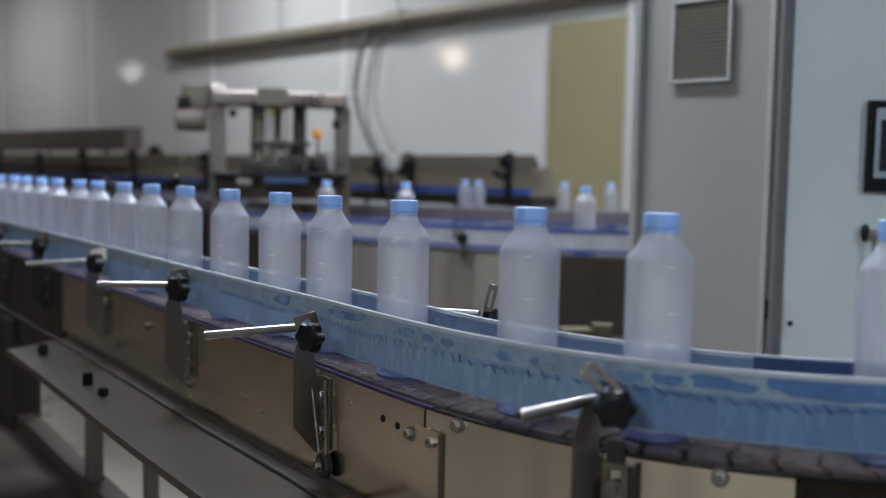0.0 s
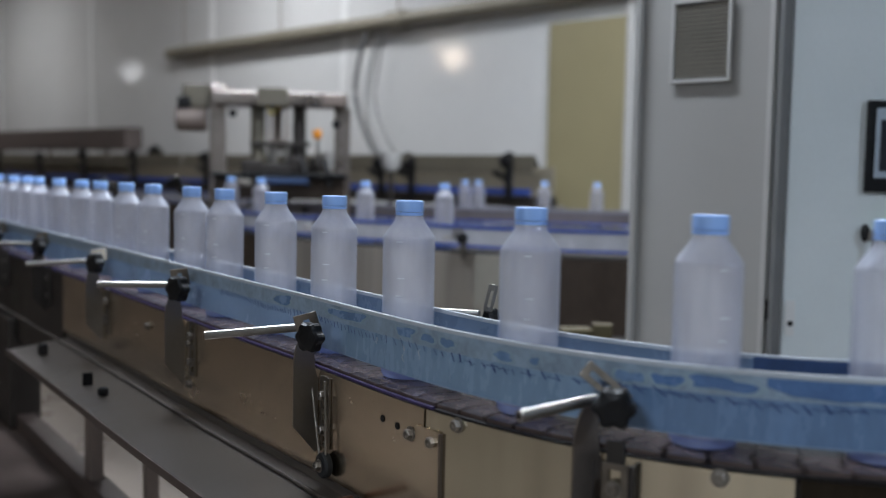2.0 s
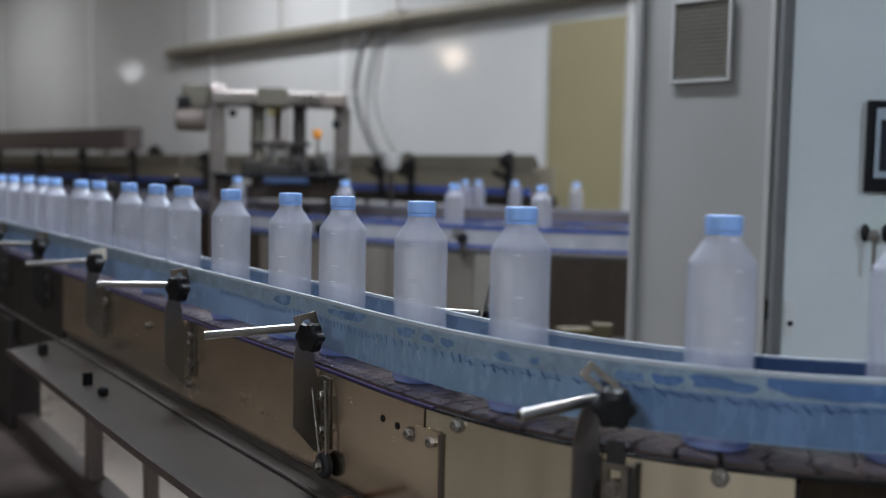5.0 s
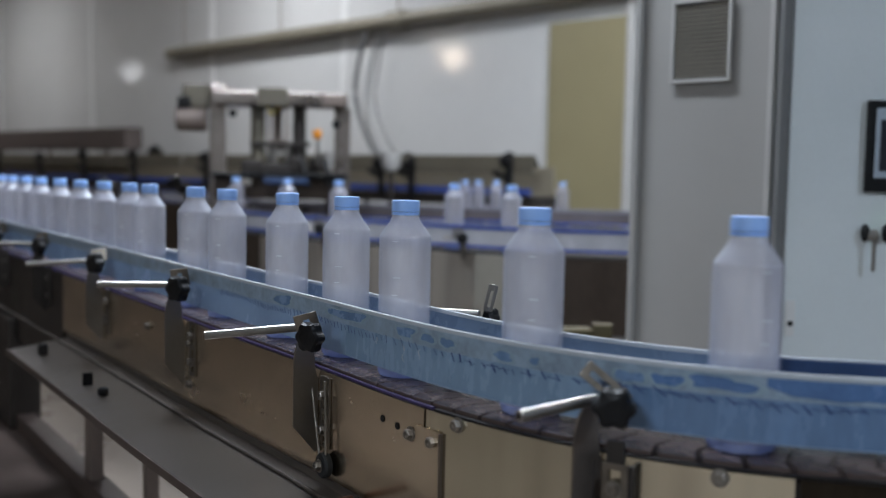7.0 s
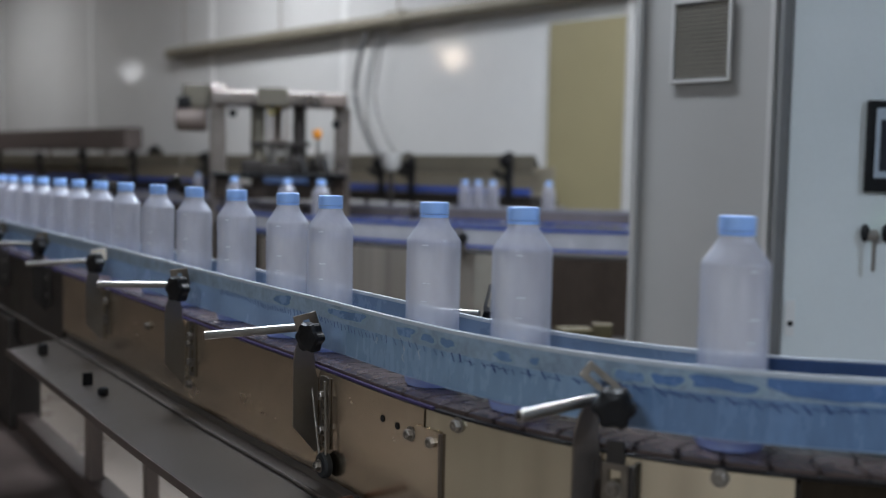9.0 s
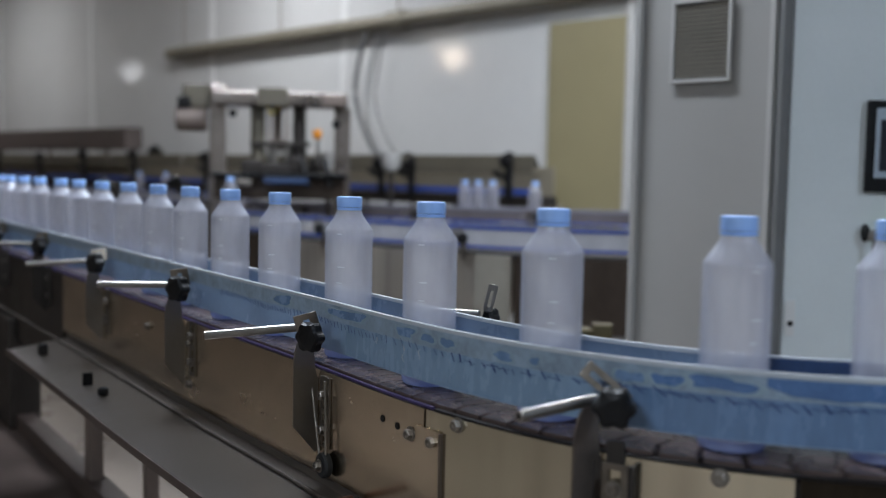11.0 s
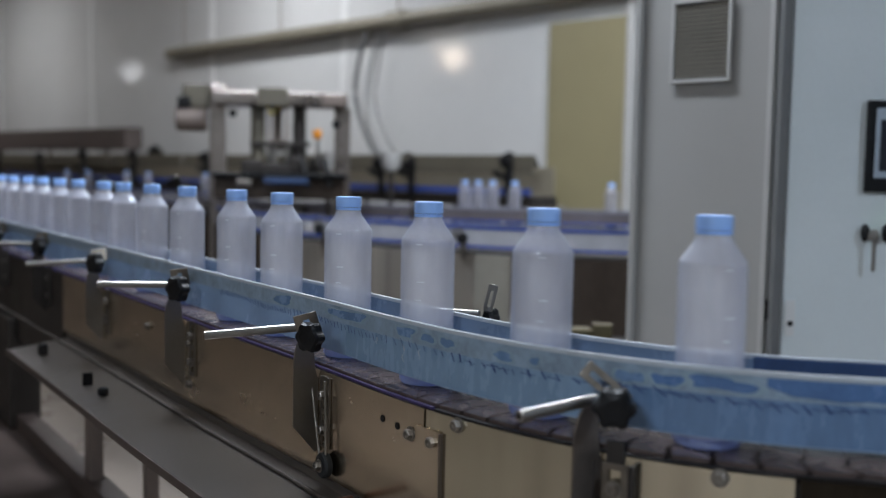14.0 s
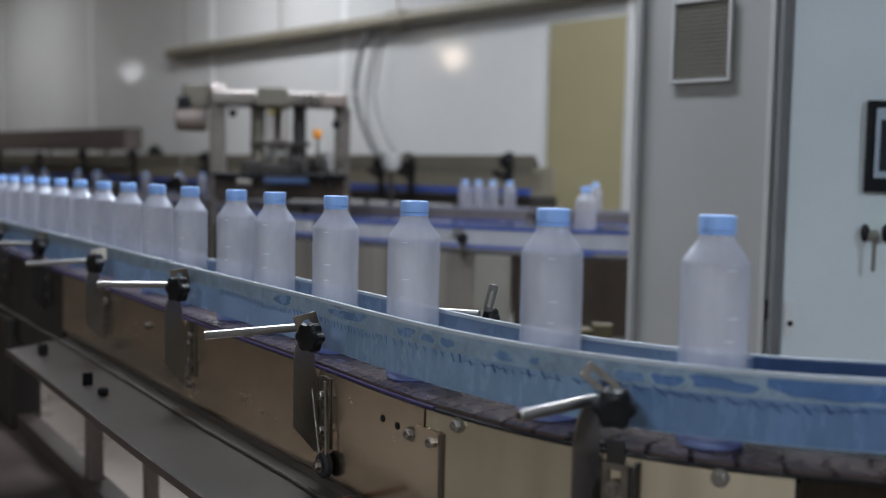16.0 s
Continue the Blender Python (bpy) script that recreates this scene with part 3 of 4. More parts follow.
def strap_mesh(L=0.037, w=0.029, t=0.003):
    """A slotted strap, flat in x-z, from z = 0 up."""
    bm = bmesh.new()
    e = w * 0.36
    for side in (-1, 1):
        add_box(bm, (e, t, L), pose(side * (w - e) / 2, 0, L / 2), 0.0008)
    add_box(bm, (w - 2 * e + 0.0002, t, 0.008), pose(0, 0, L - 0.004), 0.0004)
    add_box(bm, (w - 2 * e + 0.0002, t, 0.006), pose(0, 0, 0.003), 0.0004)
    return bm


KNOB = knob_mesh()
bmesh.ops.scale(KNOB, vec=(1.14, 1.14, 1.14), verts=KNOB.verts)
KNOB_ME = bpy.data.meshes.new("knob")
KNOB.to_mesh(KNOB_ME)
KNOB_ME.materials.append(BLACK)
BOLT = bolt_mesh()
BOLT_ME = bpy.data.meshes.new("bolt")
BOLT.to_mesh(BOLT_ME)
BOLT_ME.materials.append(STEEL_PLATE)


def put(name, me, m, parent, label=""):
    ob = new(name, me)
    ob.parent = parent
    ob.matrix_basis = m
    if label:
        ob["label"] = label
    return ob


def clamp(line, s, side, parent, rod_tilt=0.0, rod_out=0.115, strap_turn=0.0, zk=1.0, plate=True, rod_at=-0.024, yaw=52, lift=0.0, knob_x=0.012, knob_z=0.0, leaf_x=0.0, plate_turn=0.0, strap_pitch=8, plate_mat=None, strap_size=(0.031, 0.032), knob_y=0.089, strap_x=-0.012, strap_z=0.0, rod_lift=0.0, knob_size=1.0):
    """A rail clamp: an outward plate on the side panel, a knob, a slotted strap and a sliding rod."""
    f = line.frame_at(s, 0, 0) @ (Matrix.Identity(4) if side > 0 else pose(0, 0, 0, 0, 0, 180))
    # in f: -y points outward
    if plate:
        # plate across the line: outline in (outward, up)
        o = [(0.066, 0.834), (0.070, 0.830), (0.102, 0.868), (0.102, 0.955), (0.1005, 0.968), (0.096, 0.982), (0.089, 0.993), (0.080, 0.998), (0.074, 0.985), (0.070, 0.94), (0.066, 0.93)]
        bracket = part("clamp_bracket", prism(o, 0.003, f @ pose(-0.025, -0.07, 0) @ pose(0, 0, 0, 0, 0, -90 + plate_turn) @ pose(-0.07, 0, 0)), plate_mat or STEEL_PLATE, parent, "bent steel bracket plate")
        leaf = bmesh.new()
        for x in (leaf_x + 0.007, leaf_x + 0.027):
            add_box(leaf, (0.007, 0.003, 0.095), f @ pose(x, -0.0675, 0.865 + lift), 0.0008)
        for z in (0.820, 0.866, 0.910):
            add_box(leaf, (0.014, 0.003, 0.007), f @ pose(leaf_x + 0.017, -0.0675, z + lift), 0.0008)
        part("slotted_leaf", leaf, STRAP, bracket)
        if plate_mat:
            channel = bmesh.new()
            for x in (leaf_x - 0.003, leaf_x + 0.037):
                add_box(channel, (0.005, 0.012, 0.10), f @ pose(x, -0.0725, 0.865 + lift), 0.001)
            add_box(channel, (0.018, 0.004, 0.022), f @ pose(leaf_x + 0.017, -0.0675, 0.924 + lift), 0.001)
            part("channel", channel, STEEL_DARK, bracket, "dark upright channel")
        for z in (0.842, 0.888):
            put("bolt", BOLT_ME, f @ pose(leaf_x + 0.017, -0.069, z + lift, 90), bracket, "hex bolt")
    else:
        bracket = part("clamp_bracket", box((0.02, 0.004, 0.06), f @ pose(0, -0.068, 0.955), 0.001), STEEL_PLATE, parent)
    put("knob", KNOB_ME, f @ pose(knob_x, -knob_y, zk - 0.004 + knob_z, 0, 0, 20) @ pose(0, 0, 0, 180) @ Matrix.Scale(knob_size, 4), bracket, "black lobed hand knob")
    st = part("slotted_strap", strap_mesh(*strap_size), STRAP, bracket, "slotted steel strap")
    st.matrix_basis = f @ pose(strap_x, -knob_y + 0.007, zk + strap_z, 0, 0, yaw) @ pose(0, 0, 0, strap_pitch, 0, 0) @ pose(0, 0, 0, 0, strap_turn - 8, 0)
    a = f @ Vector((rod_at, -0.080, zk - 0.002 + rod_lift))
    b = f @ Vector((rod_at - rod_out * 0.36, -0.075 - rod_out, zk - 0.002 + rod_tilt))
    bar = part("guide_rod", rod(a, b, 0.0057), STEEL_BRIGHT, bracket, "round polished steel rod", True)
    # A dark disc on the solid end paints the shade inside the tube.
    if plate and s > -0.5:
        part("bore_disc", rod(b, b + (b - a).normalized() * 0.0004, 0.0034, 14, 0.0001), STEEL_DARK, bar, "dark disc painting the shaded bore")
    return bracket


for s, tilt, turn_, out in [(-4.5, 0, 0, 0.1), (-3.6, 0, 0, 0.1), (-2.4, 0, 0, 0.1), (-1.39, 0.0, 0, 0.1), (-0.86, 0.003, 0, 0.11), (-0.34, -0.008, 0, 0.14), (0.185, 0.002, 0, 0.13), (0.695, -0.006, -8, 0.133), (1.175, -0.004, -44, 0.098), (1.75, 0, 0, 0.1), (2.5, 0, 0, 0.1)]:
    # Nearest bracket gets the shade-darkened steel; far-left ones are drawn dark.
    if s > 1:
        clamp(MAIN, s, 1, CONVEYOR, tilt, out, turn_, yaw=22, lift=0.022, knob_x=-0.002, knob_z=0.001, leaf_x=-0.026, plate_turn=-26, strap_pitch=-10, plate_mat=PLATE_DIM, strap_size=(0.052, 0.018), strap_x=0.007, strap_z=-0.002)
    else:
        near = s > 0.5
        clamp(MAIN, s, 1, CONVEYOR, tilt, out, turn_, 1.0 if near else 1.008, yaw=70 if s == -0.34 else 52, strap_pitch=-37 if s == -0.34 else 8, knob_size=1.0 if near else 1.14, lift=0.024 if near else 0.034, leaf_x=-0.016 if near else 0.002, knob_x=0.019 if near else 0.012, knob_y=0.089 if near else 0.079, strap_x=-0.014 if near else -0.023, strap_z=-0.009 if near else -0.004, rod_lift=0.004 if near else 0.0, plate_mat=None if s > -0.5 else STEEL_DARK)


def back_clamp(s):
    """A rod from the far rail to a knob with an upright slotted strap."""
    f = MAIN.frame_at(s, 0, 0)
    bracket = part("clamp_bracket", box((0.03, 0.004, 0.11), f @ pose(0, 0.0682, 0.955), 0.001), STEEL_PLATE, CONVEYOR, "bent steel bracket plate")
    part("guide_rod", rod(f @ Vector((-0.006, 0.112, 1.023)), f @ Vector((-0.078, 0.058, 1.023)), 0.0050), STEEL_BRIGHT, bracket, "round polished steel rod", True)
    put("knob", KNOB_ME, f @ pose(0, 0.118, 1.018) @ Matrix.Scale(0.68, 4), bracket, "black lobed hand knob")
    st = part("slotted_strap", strap_mesh(0.036, 0.013), STEEL_PLATE, bracket, "slotted steel strap")
    st.matrix_basis = f @ pose(0.006, 0.116, 1.028, 0, 12, 55)


for s in (-1.9, -1.2, -0.3, 0.80, 1.9):
    back_clamp(s)


def panel_fittings():
    """Bolts, holes, cover plates and the tension roller on the near side."""
    def f(s, z, d=0.0657):
        return MAIN.frame_at(s, d, z) @ pose(0, 0, 0, 90)
    for s, z in [(0.905, 0.908), (0.945, 0.908), (0.985, 0.936), (1.255, 0.936), (0.19, 0.905), (-0.045, 0.905), (-0.33, 0.885), (0.19, 0.835), (-1.0, 0.9), (1.55, 0.92)]:
        put("bolt", BOLT_ME, f(s, z), CONVEYOR, "hex bolt")
    # Black discs stand for the shade in two open holes.
    for s, z in [(0.845, 0.913), (0.877, 0.911)]:
        ob = part("hole_disc", lathe([(0.0040, 0), (0.0044, 0.0003), (0.0044, 0.0006), (0.0040, 0.0008)], 16), BLACK, CONVEYOR)
        ob.matrix_basis = f(s, z)
    part("joint_plate", sweep(MAIN, 0.915, 0.958, strip(0.0658, 0.0680, 0.824, 0.922), 0.01), STEEL, CONVEYOR, smooth=True)
    part("edge_bead", sweep(MAIN, 0.9582, 0.9612, strip(0.0658, 0.0695, 0.822, 0.920), 0.003), PLATE_DIM, CONVEYOR)
    r = part("tension_roller", lathe([(0.006, 0), (0.015, 0.0015), (0.017, 0.004), (0.017, 0.010), (0.015, 0.0125), (0.007, 0.013)], 32, f(0.71, 0.822, 0.068)), RUBBER, CONVEYOR, "black rubber roller", True)
    put("bolt", BOLT_ME, f(0.71, 0.822, 0.0815), r)
    for a, b in (((0.664, 0.936), (0.700, 0.822)), ((0.708, 0.934), (0.717, 0.822))):
        part("stay_wire", rod(MAIN.point(a[0], 0.074, a[1]), MAIN.point(b[0], 0.076, b[1]), 0.0017, 10), STEEL_BRIGHT, CONVEYOR, "thin steel stay", True)
    part("pipe_stub", rod(MAIN.point(0.79, 0.075, 0.800), MAIN.point(0.80, 0.14, 0.803), 0.004, 14), BRASS, CONVEYOR, "copper pipe stub", True)
    # yellow hose on the lower sheet
    part("hose", tube([MAIN.point(-1.6, 0.16, 0.42), MAIN.point(-1.25, 0.2, 0.412), MAIN.point(-0.9, 0.25, 0.412), MAIN.point(-0.6, 0.3, 0.412)], 0.006), YELLOW, CONVEYOR, "thin yellow hose", True)


panel_fittings()


def loose_threads():
    """White threads that hang on the front rail."""
    for s, drop, k in ((0.862, 0.020, 1), (0.897, 0.012, -1), (0.80, 0.008, 1)):
        pts = [MAIN.point(s, 0.0492, 1.004), MAIN.point(s + 0.003 * k, 0.0496, 1.004 - drop * 0.4), MAIN.point(s - 0.001 * k, 0.0496, 1.004 - drop * 0.7), MAIN.point(s + 0.002 * k, 0.0494, 1.004 - drop)]
        part("thread", tube(pts, 0.00028, 6), JOINT, FRONT_RAIL, "loose white thread", True)


loose_threads()

# ------------------------------------------------------------------ chain plates
PITCH = 0.0381
PLATES = []


def chain_plate_mesh():
    """One link: a plate with rounded nose, a hollow tail and two side teeth."""
    bm = bmesh.new()
    w, t = 0.0575, 0.0045
    outline = []
    for i in range(9):
        y = -w + 2 * w * i / 8
        outline.append((0.0179 + 0.003 * math.cos(y / w * math.pi * 2.0) - 0.002, y))
    for i in range(9):
        y = w - 2 * w * i / 8
        outline.append((-0.0186 + 0.003 * math.cos(y / w * math.pi * 2.0) - 0.002, y))
    a = [bm.verts.new((x, y, 0)) for x, y in outline]
    b = [bm.verts.new((x, y, -t)) for x, y in outline]
    bm.faces.new(a), bm.faces.new(list(reversed(b)))
    k = len(outline)
    for i in range(k):
        bm.faces.new((a[(i + 1) % k], a[i], b[i], b[(i + 1) % k]))
    bmesh.ops.recalc_face_normals(bm, faces=bm.faces)
    for y in (-0.047, 0.047):
        add_box(bm, (0.018, 0.014, 0.006), pose(0.004, y, -0.0078), 0.0015)
    add_box(bm, (0.022, 0.03, 0.008), pose(0, 0, -0.0089), 0.002)
    return bm


def build_chain():
    first = part("chain_plate", chain_plate_mesh(), CHAIN, CONVEYOR)
    PLATES.append((first, 1.7))
    for k in range(1, 282):
        ob = new("chain_plate", first.data)
        ob.parent = CONVEYOR
        PLATES.append((ob, 1.7 - k * PITCH))


build_chain()

# ------------------------------------------------------------------ bottles
BOTTLES = []


def bottle_thing():
    b = thing("bottle", "frosted translucent plastic bottle with a sky-blue screw cap", "bottle", "bottles on the conveyor")
    body = [(0.024, 0.0015), (0.027, 0.0), (0.0305, 0.0012), (0.0325, 0.0045), (0.033, 0.009), (0.033, 0.020), (0.0326, 0.0215), (0.0326, 0.0235), (0.033, 0.025),
            (0.033, 0.1725), (0.0329, 0.1765), (0.0325, 0.1790), (0.0314, 0.1808), (0.0288, 0.1846), (0.0252, 0.1896), (0.0218, 0.1944), (0.0194, 0.1982), (0.0180, 0.2012), (0.0171, 0.2045), (0.0167, 0.2075), (0.0165, 0.212)]
    part("body", lathe(body, 48), FROST, b, "frosted translucent body", True)
    n = 60
    bm = bmesh.new()
    rings = []
    for r, z, rib in [(0.0170, 0.2102, 0), (0.0176, 0.2108, 1), (0.0176, 0.2222, 1), (0.0172, 0.2238, 0), (0.0160, 0.2246, 0), (0.0140, 0.2244, 0)]:
        rings.append([bm.verts.new(((r + rib * 0.00022 * (i % 2)) * math.cos(2 * math.pi * i / n), (r + rib * 0.00022 * (i % 2)) * math.sin(2 * math.pi * i / n), z)) for i in range(n)])
    for a, c in zip(rings, rings[1:]):
        for i in range(n):
            bm.faces.new((a[i], a[(i + 1) % n], c[(i + 1) % n], c[i]))
    bm.faces.new(list(reversed(rings[0]))), bm.faces.new(rings[-1])
    part("cap", bm, CAP_BLUE, b, "ribbed sky-blue screw cap", True)
    part("tamper_ring", lathe([(0.0165, 0.2056), (0.0175, 0.2060), (0.0176, 0.2094), (0.0168, 0.2098)], 48), CAP_BLUE, b, "sky-blue tamper ring", True)
    # Lower dashes are raised graduations; the top one paints the shoulder's glint.
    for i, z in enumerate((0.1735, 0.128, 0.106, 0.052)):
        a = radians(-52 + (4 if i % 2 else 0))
        part("mark_and_glint", box((0.0006, 0.009 if i % 2 else 0.007, 0.0011), Matrix.Rotation(a, 4, "Z") @ pose(0.0331, 0, z), 0.0), FROST_MARK, b, "pale dash, graduations and painted shoulder glint")
    # Paler violet band inside the lowest part of the body.
    part("lower_wall", lathe([(0.0318, 0.006), (0.0324, 0.010), (0.0324, 0.054), (0.0312, 0.0565)], 40), FROST_LOW, b, "paler band inside the lower wall", True)
    part("base", lathe([(0.0, 0.0024), (0.021, 0.0022), (0.027, -0.0001), (0.0308, 0.0010), (0.0329, 0.0044), (0.0333, 0.0085), (0.0333, 0.0105), (0.0328, 0.0106)], 40), FROST_BASE, b, "moulded base tinted blue for gathered light", True)
    return b


# places along the line at the start
STARTS = [1.79, 1.60, 1.397, 1.179, 1.022, 0.78, 0.573, 0.408, 0.203, -0.026, -0.233, -0.427, -0.641, -0.809, -1.041, -1.227, -1.437, -1.605,
          -1.841, -2.085, -2.246, -2.436, -2.678, -2.838, -3.114, -3.254, -3.455, -3.665, -3.878, -4.102, -4.304, -4.507, -4.698, -4.9, -5.11, -5.324,
          -5.505, -5.753, -5.967, -6.17, -6.326, -6.558, -6.754, -6.951, -7.148, -7.358, -7.563, -7.76, -7.965, -8.17, -8.375, -8.58, -8.785]


def build_bottles():
    first = bottle_thing()
    BOTTLES.append((first, MAIN, STARTS[0], SPEED, 9.2))
    for s in STARTS[1:]:
        BOTTLES.append((copy_thing(first, MAIN.frame_at(s, 0, BELT)), MAIN, s, SPEED, 9.2))
    return first


FIRST_BOTTLE = build_bottles()

# ------------------------------------------------------------------ conveyors behind
MID = spline_line([(6.2, -0.2), (4.4, 1.6), (3.0, 2.75), (1.5, 3.2), (0.464, 3.3), (-0.054, 3.55), (-0.435, 3.85), (-0.84, 4.32), (-1.03, 4.85), (-1.2, 6.0), (-1.45, 6.95), (-2.4, 8.0), (-4.5, 10.1), (-6.2, 11.8)])
FAR = spline_line([(1.6, 4.93), (0.96, 5.08), (-0.42, 5.45), (-1.45, 5.9)])


def plain_conveyor(line, label, panel_from, panel_to):
    c = thing("bottle_conveyor", label, "conveyor")
    L = line.s[-1]
    part("chain_bed", sweep(line, 0.02, L - 0.02, strip(-0.058, 0.058, 0.93, 0.949), 0.05), RUBBER, c, "dark chain bed", True)
    for side in (1, -1):
        part("side_panel", sweep(line, panel_from, panel_to, [(side * 0.060, 0.74), (side * 0.067, 0.74), (side * 0.067, 0.944), (side * 0.060, 0.944)], 0.04), STEEL_SOFT, c, smooth=True)
        for a, b in ((0.02, panel_from - 0.01), (panel_to + 0.01, L - 0.02)):
            if b - a > 0.05:
                # Drawn deep and dark brown to fill the dark space below the belt.
                part("side_panel", sweep(line, a, b, [(side * 0.060, 0.56), (side * 0.067, 0.56), (side * 0.067, 0.944), (side * 0.060, 0.944)], 0.04), BROWN_SHEET, c, "deep dark brown panel below the belt", True)
        # All rails but the middle line's near one take the shaded colour.
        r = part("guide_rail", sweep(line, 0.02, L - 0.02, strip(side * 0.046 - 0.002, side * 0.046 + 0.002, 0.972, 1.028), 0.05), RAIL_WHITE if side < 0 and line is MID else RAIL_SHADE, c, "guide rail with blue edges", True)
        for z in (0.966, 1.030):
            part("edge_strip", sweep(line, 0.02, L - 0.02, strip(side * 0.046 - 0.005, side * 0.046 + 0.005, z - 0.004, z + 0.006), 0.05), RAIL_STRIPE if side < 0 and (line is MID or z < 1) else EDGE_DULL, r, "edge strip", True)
    s = 0.3
    while s < L:
        for d in (0.05, -0.05):
            ob = part("leg", box((0.04, 0.03, 0.9), None, 0.003), STEEL_DARK, c)
            ob.matrix_basis = line.frame_at(s, d, 0.45)
        s += 0.9
    part("brace", sweep(line, 0.1, L - 0.1, strip(-0.06, 0.06, 0.30, 0.34), 0.08), STEEL_DARK, c)
    s = 0.55
    while s < L - 0.1:
        for side in (1, -1):
            clamp(line, s, side, c, 0.0, 0.05, 0, 1.0, plate=False)
        s += 0.62
    return c


MID_CONVEYOR = plain_conveyor(MID, "stainless conveyor with white and blue guide rails, behind the bottles", 7.2, 8.4)
plain_conveyor(FAR, "far stainless conveyor with blue-edged guide rails near the wall", 0.4, 2.9)

# Pale plate laid on to paint the bright reflection of this panel.
part("sheen_plate", sweep(MID, 7.205, 7.325, strip(-0.0705, -0.0675, 0.70, 0.942), 0.03), VENT_SLAT, MID_CONVEYOR, "pale plate painting the side panel's sheen", True)
MID_SPEED = 0.43
MID_STARTS = [8.058, 7.654, 6.982, 6.63, 5.80, 5.30, 4.976, 4.44, 4.22, 0.1]
# start, speed and the place where each queues on the far line
FAR_BOTTLES = [(1.536, 0.0, 1.54), (1.464, 0.0, 1.47), (1.02, 0.05, 1.39), (0.783, 0.035, 1.30), (0.22, 0.04, 0.95)]


def background_bottles():
    for s in MID_STARTS:
        b = copy_thing(FIRST_BOTTLE, MID.frame_at(s, 0, BELT))
        b["group"] = "bottles on the middle conveyor"
        BOTTLES.append((b, MID, s, MID_SPEED, 17.6))
    for s, v, limit in FAR_BOTTLES:
        b = copy_thing(FIRST_BOTTLE, FAR.frame_at(s, 0, BELT))
        b["group"] = "bottles on the far conveyor"
        BOTTLES.append((b, FAR, s, v, limit))


background_bottles()


# ------------------------------------------------------------------ capping machine over the middle conveyor
def capping_machine():
    m = thing("capping_machine", "stainless bottle capping machine with a gear motor on its post", "machine", at=(-0.78, 4.85, 0))
    m.rotation_euler = (0, 0, radians(8))
    for x in (-0.29, 0.29):
        part("post", box((0.075, 0.075, 1.60 if x < 0 else 1.506), pose(x, 0, 0.80 if x < 0 else 0.753), 0.006), MACHINE, m)
    part("top_plate", box((0.62, 0.26, 0.062), pose(0.0, 0, 1.538), 0.008), MACHINE, m)
    # Boxes give the beam its darker left and right stretches.
    part("beam_stretch", box((0.14, 0.275, 0.082), pose(-0.035, 0, 1.545), 0.006), BROWN, m, "brown stretch of the beam")
    part("beam_stretch", box((0.11, 0.272, 0.050), pose(0.245, 0, 1.536), 0.006), STEEL_LEG, m, "dull stretch of the beam")
    part("base_plate", box((0.62, 0.36, 0.02), pose(0, 0, 1.185), 0.006), BLACK, m, "dark base plate")
    part("base_box", box((0.6, 0.3, 0.10), pose(0, 0.02, 1.124), 0.01), BROWN_SHEET, m, "dark brown base box")
    part("side_cover", box((0.20, 0.02, 0.026), pose(0.03, -0.19, 1.160), 0.006), NAVY, m, "blue side cover")
    part("side_cover", box((0.07, 0.02, 0.03), pose(-0.16, -0.19, 1.15), 0.006), STEEL_PLATE, m)
    for x, r, mat in ((-0.105, 0.034, BROWN), (0.088, 0.031, STEEL_DARK)):
        part("guide_column", rod((x, -0.02, 1.196), (x, -0.02, 1.5065), r, 20), mat, m, "dark guide column", True)
    for x in (-0.055, -0.03, 0.0, 0.03):
        part("thin_rod", rod((x, -0.03, 1.336), (x, -0.03, 1.5065), 0.006, 10), STEEL_LEG, m, "thin dull rod", True)
    part("spindle", lathe([(0.03, 1.30), (0.042, 1.31), (0.042, 1.345), (0.018, 1.36), (0.018, 1.5065)], 28, pose(-0.01, 0.03, 0)), MACHINE, m, "", True)
    for x, z, w, h in ((-0.13, 1.225, 0.10, 0.06), (-0.02, 1.215, 0.13, 0.05), (0.075, 1.235, 0.07, 0.08)):
        part("bottle_guide", box((w, 0.12, h), pose(x, -0.03, z), 0.012), STEEL_DARK, m, "dark bottle guide block")
    part("cable", tube([Vector((-0.06, -0.05, 1.50)), Vector((-0.045, -0.06, 1.47)), Vector((-0.02, -0.05, 1.49)), Vector((-0.01, -0.04, 1.506))], 0.008), YELLOW, m, "yellow cable", True)
    for i in range(6):
        a = i * math.pi / 3
        part("gripper", rod((0.05 * math.cos(a), 0.05 * math.sin(a), 1.24), (0.05 * math.cos(a), 0.05 * math.sin(a), 1.338), 0.011, 12), STEEL_BRIGHT, m, "", True)
    part("cross_bar", box((0.28, 0.02, 0.018), pose(0, -0.06, 1.33), 0.003), STEEL_DARK, m)
    gb = part("gear_motor", lathe([(0.05, 0), (0.058, 0.006), (0.058, 0.13), (0.05, 0.14), (0.02, 0.141)], 28, pose(-0.44, -0.02, 1.44, 0, 90, 0) @ pose(0, 0, -0.04)), STEEL_LEG, m, "dull grey cylindrical motor", True)
    part("gear_box", box((0.12, 0.12, 0.11), pose(-0.39, 0, 1.545), 0.012), BROWN, m, "brown gear box")
    part("terminal_box", box((0.06, 0.05, 0.05), pose(-0.44, -0.05, 1.515), 0.006), BLACK, gb)
    part("handle", lathe([(0.012, 0), (0.019, 0.008), (0.022, 0.03), (0.016, 0.045)], 20, pose(0.17, -0.12, 1.355)), ORANGE, m, "orange handle", True)
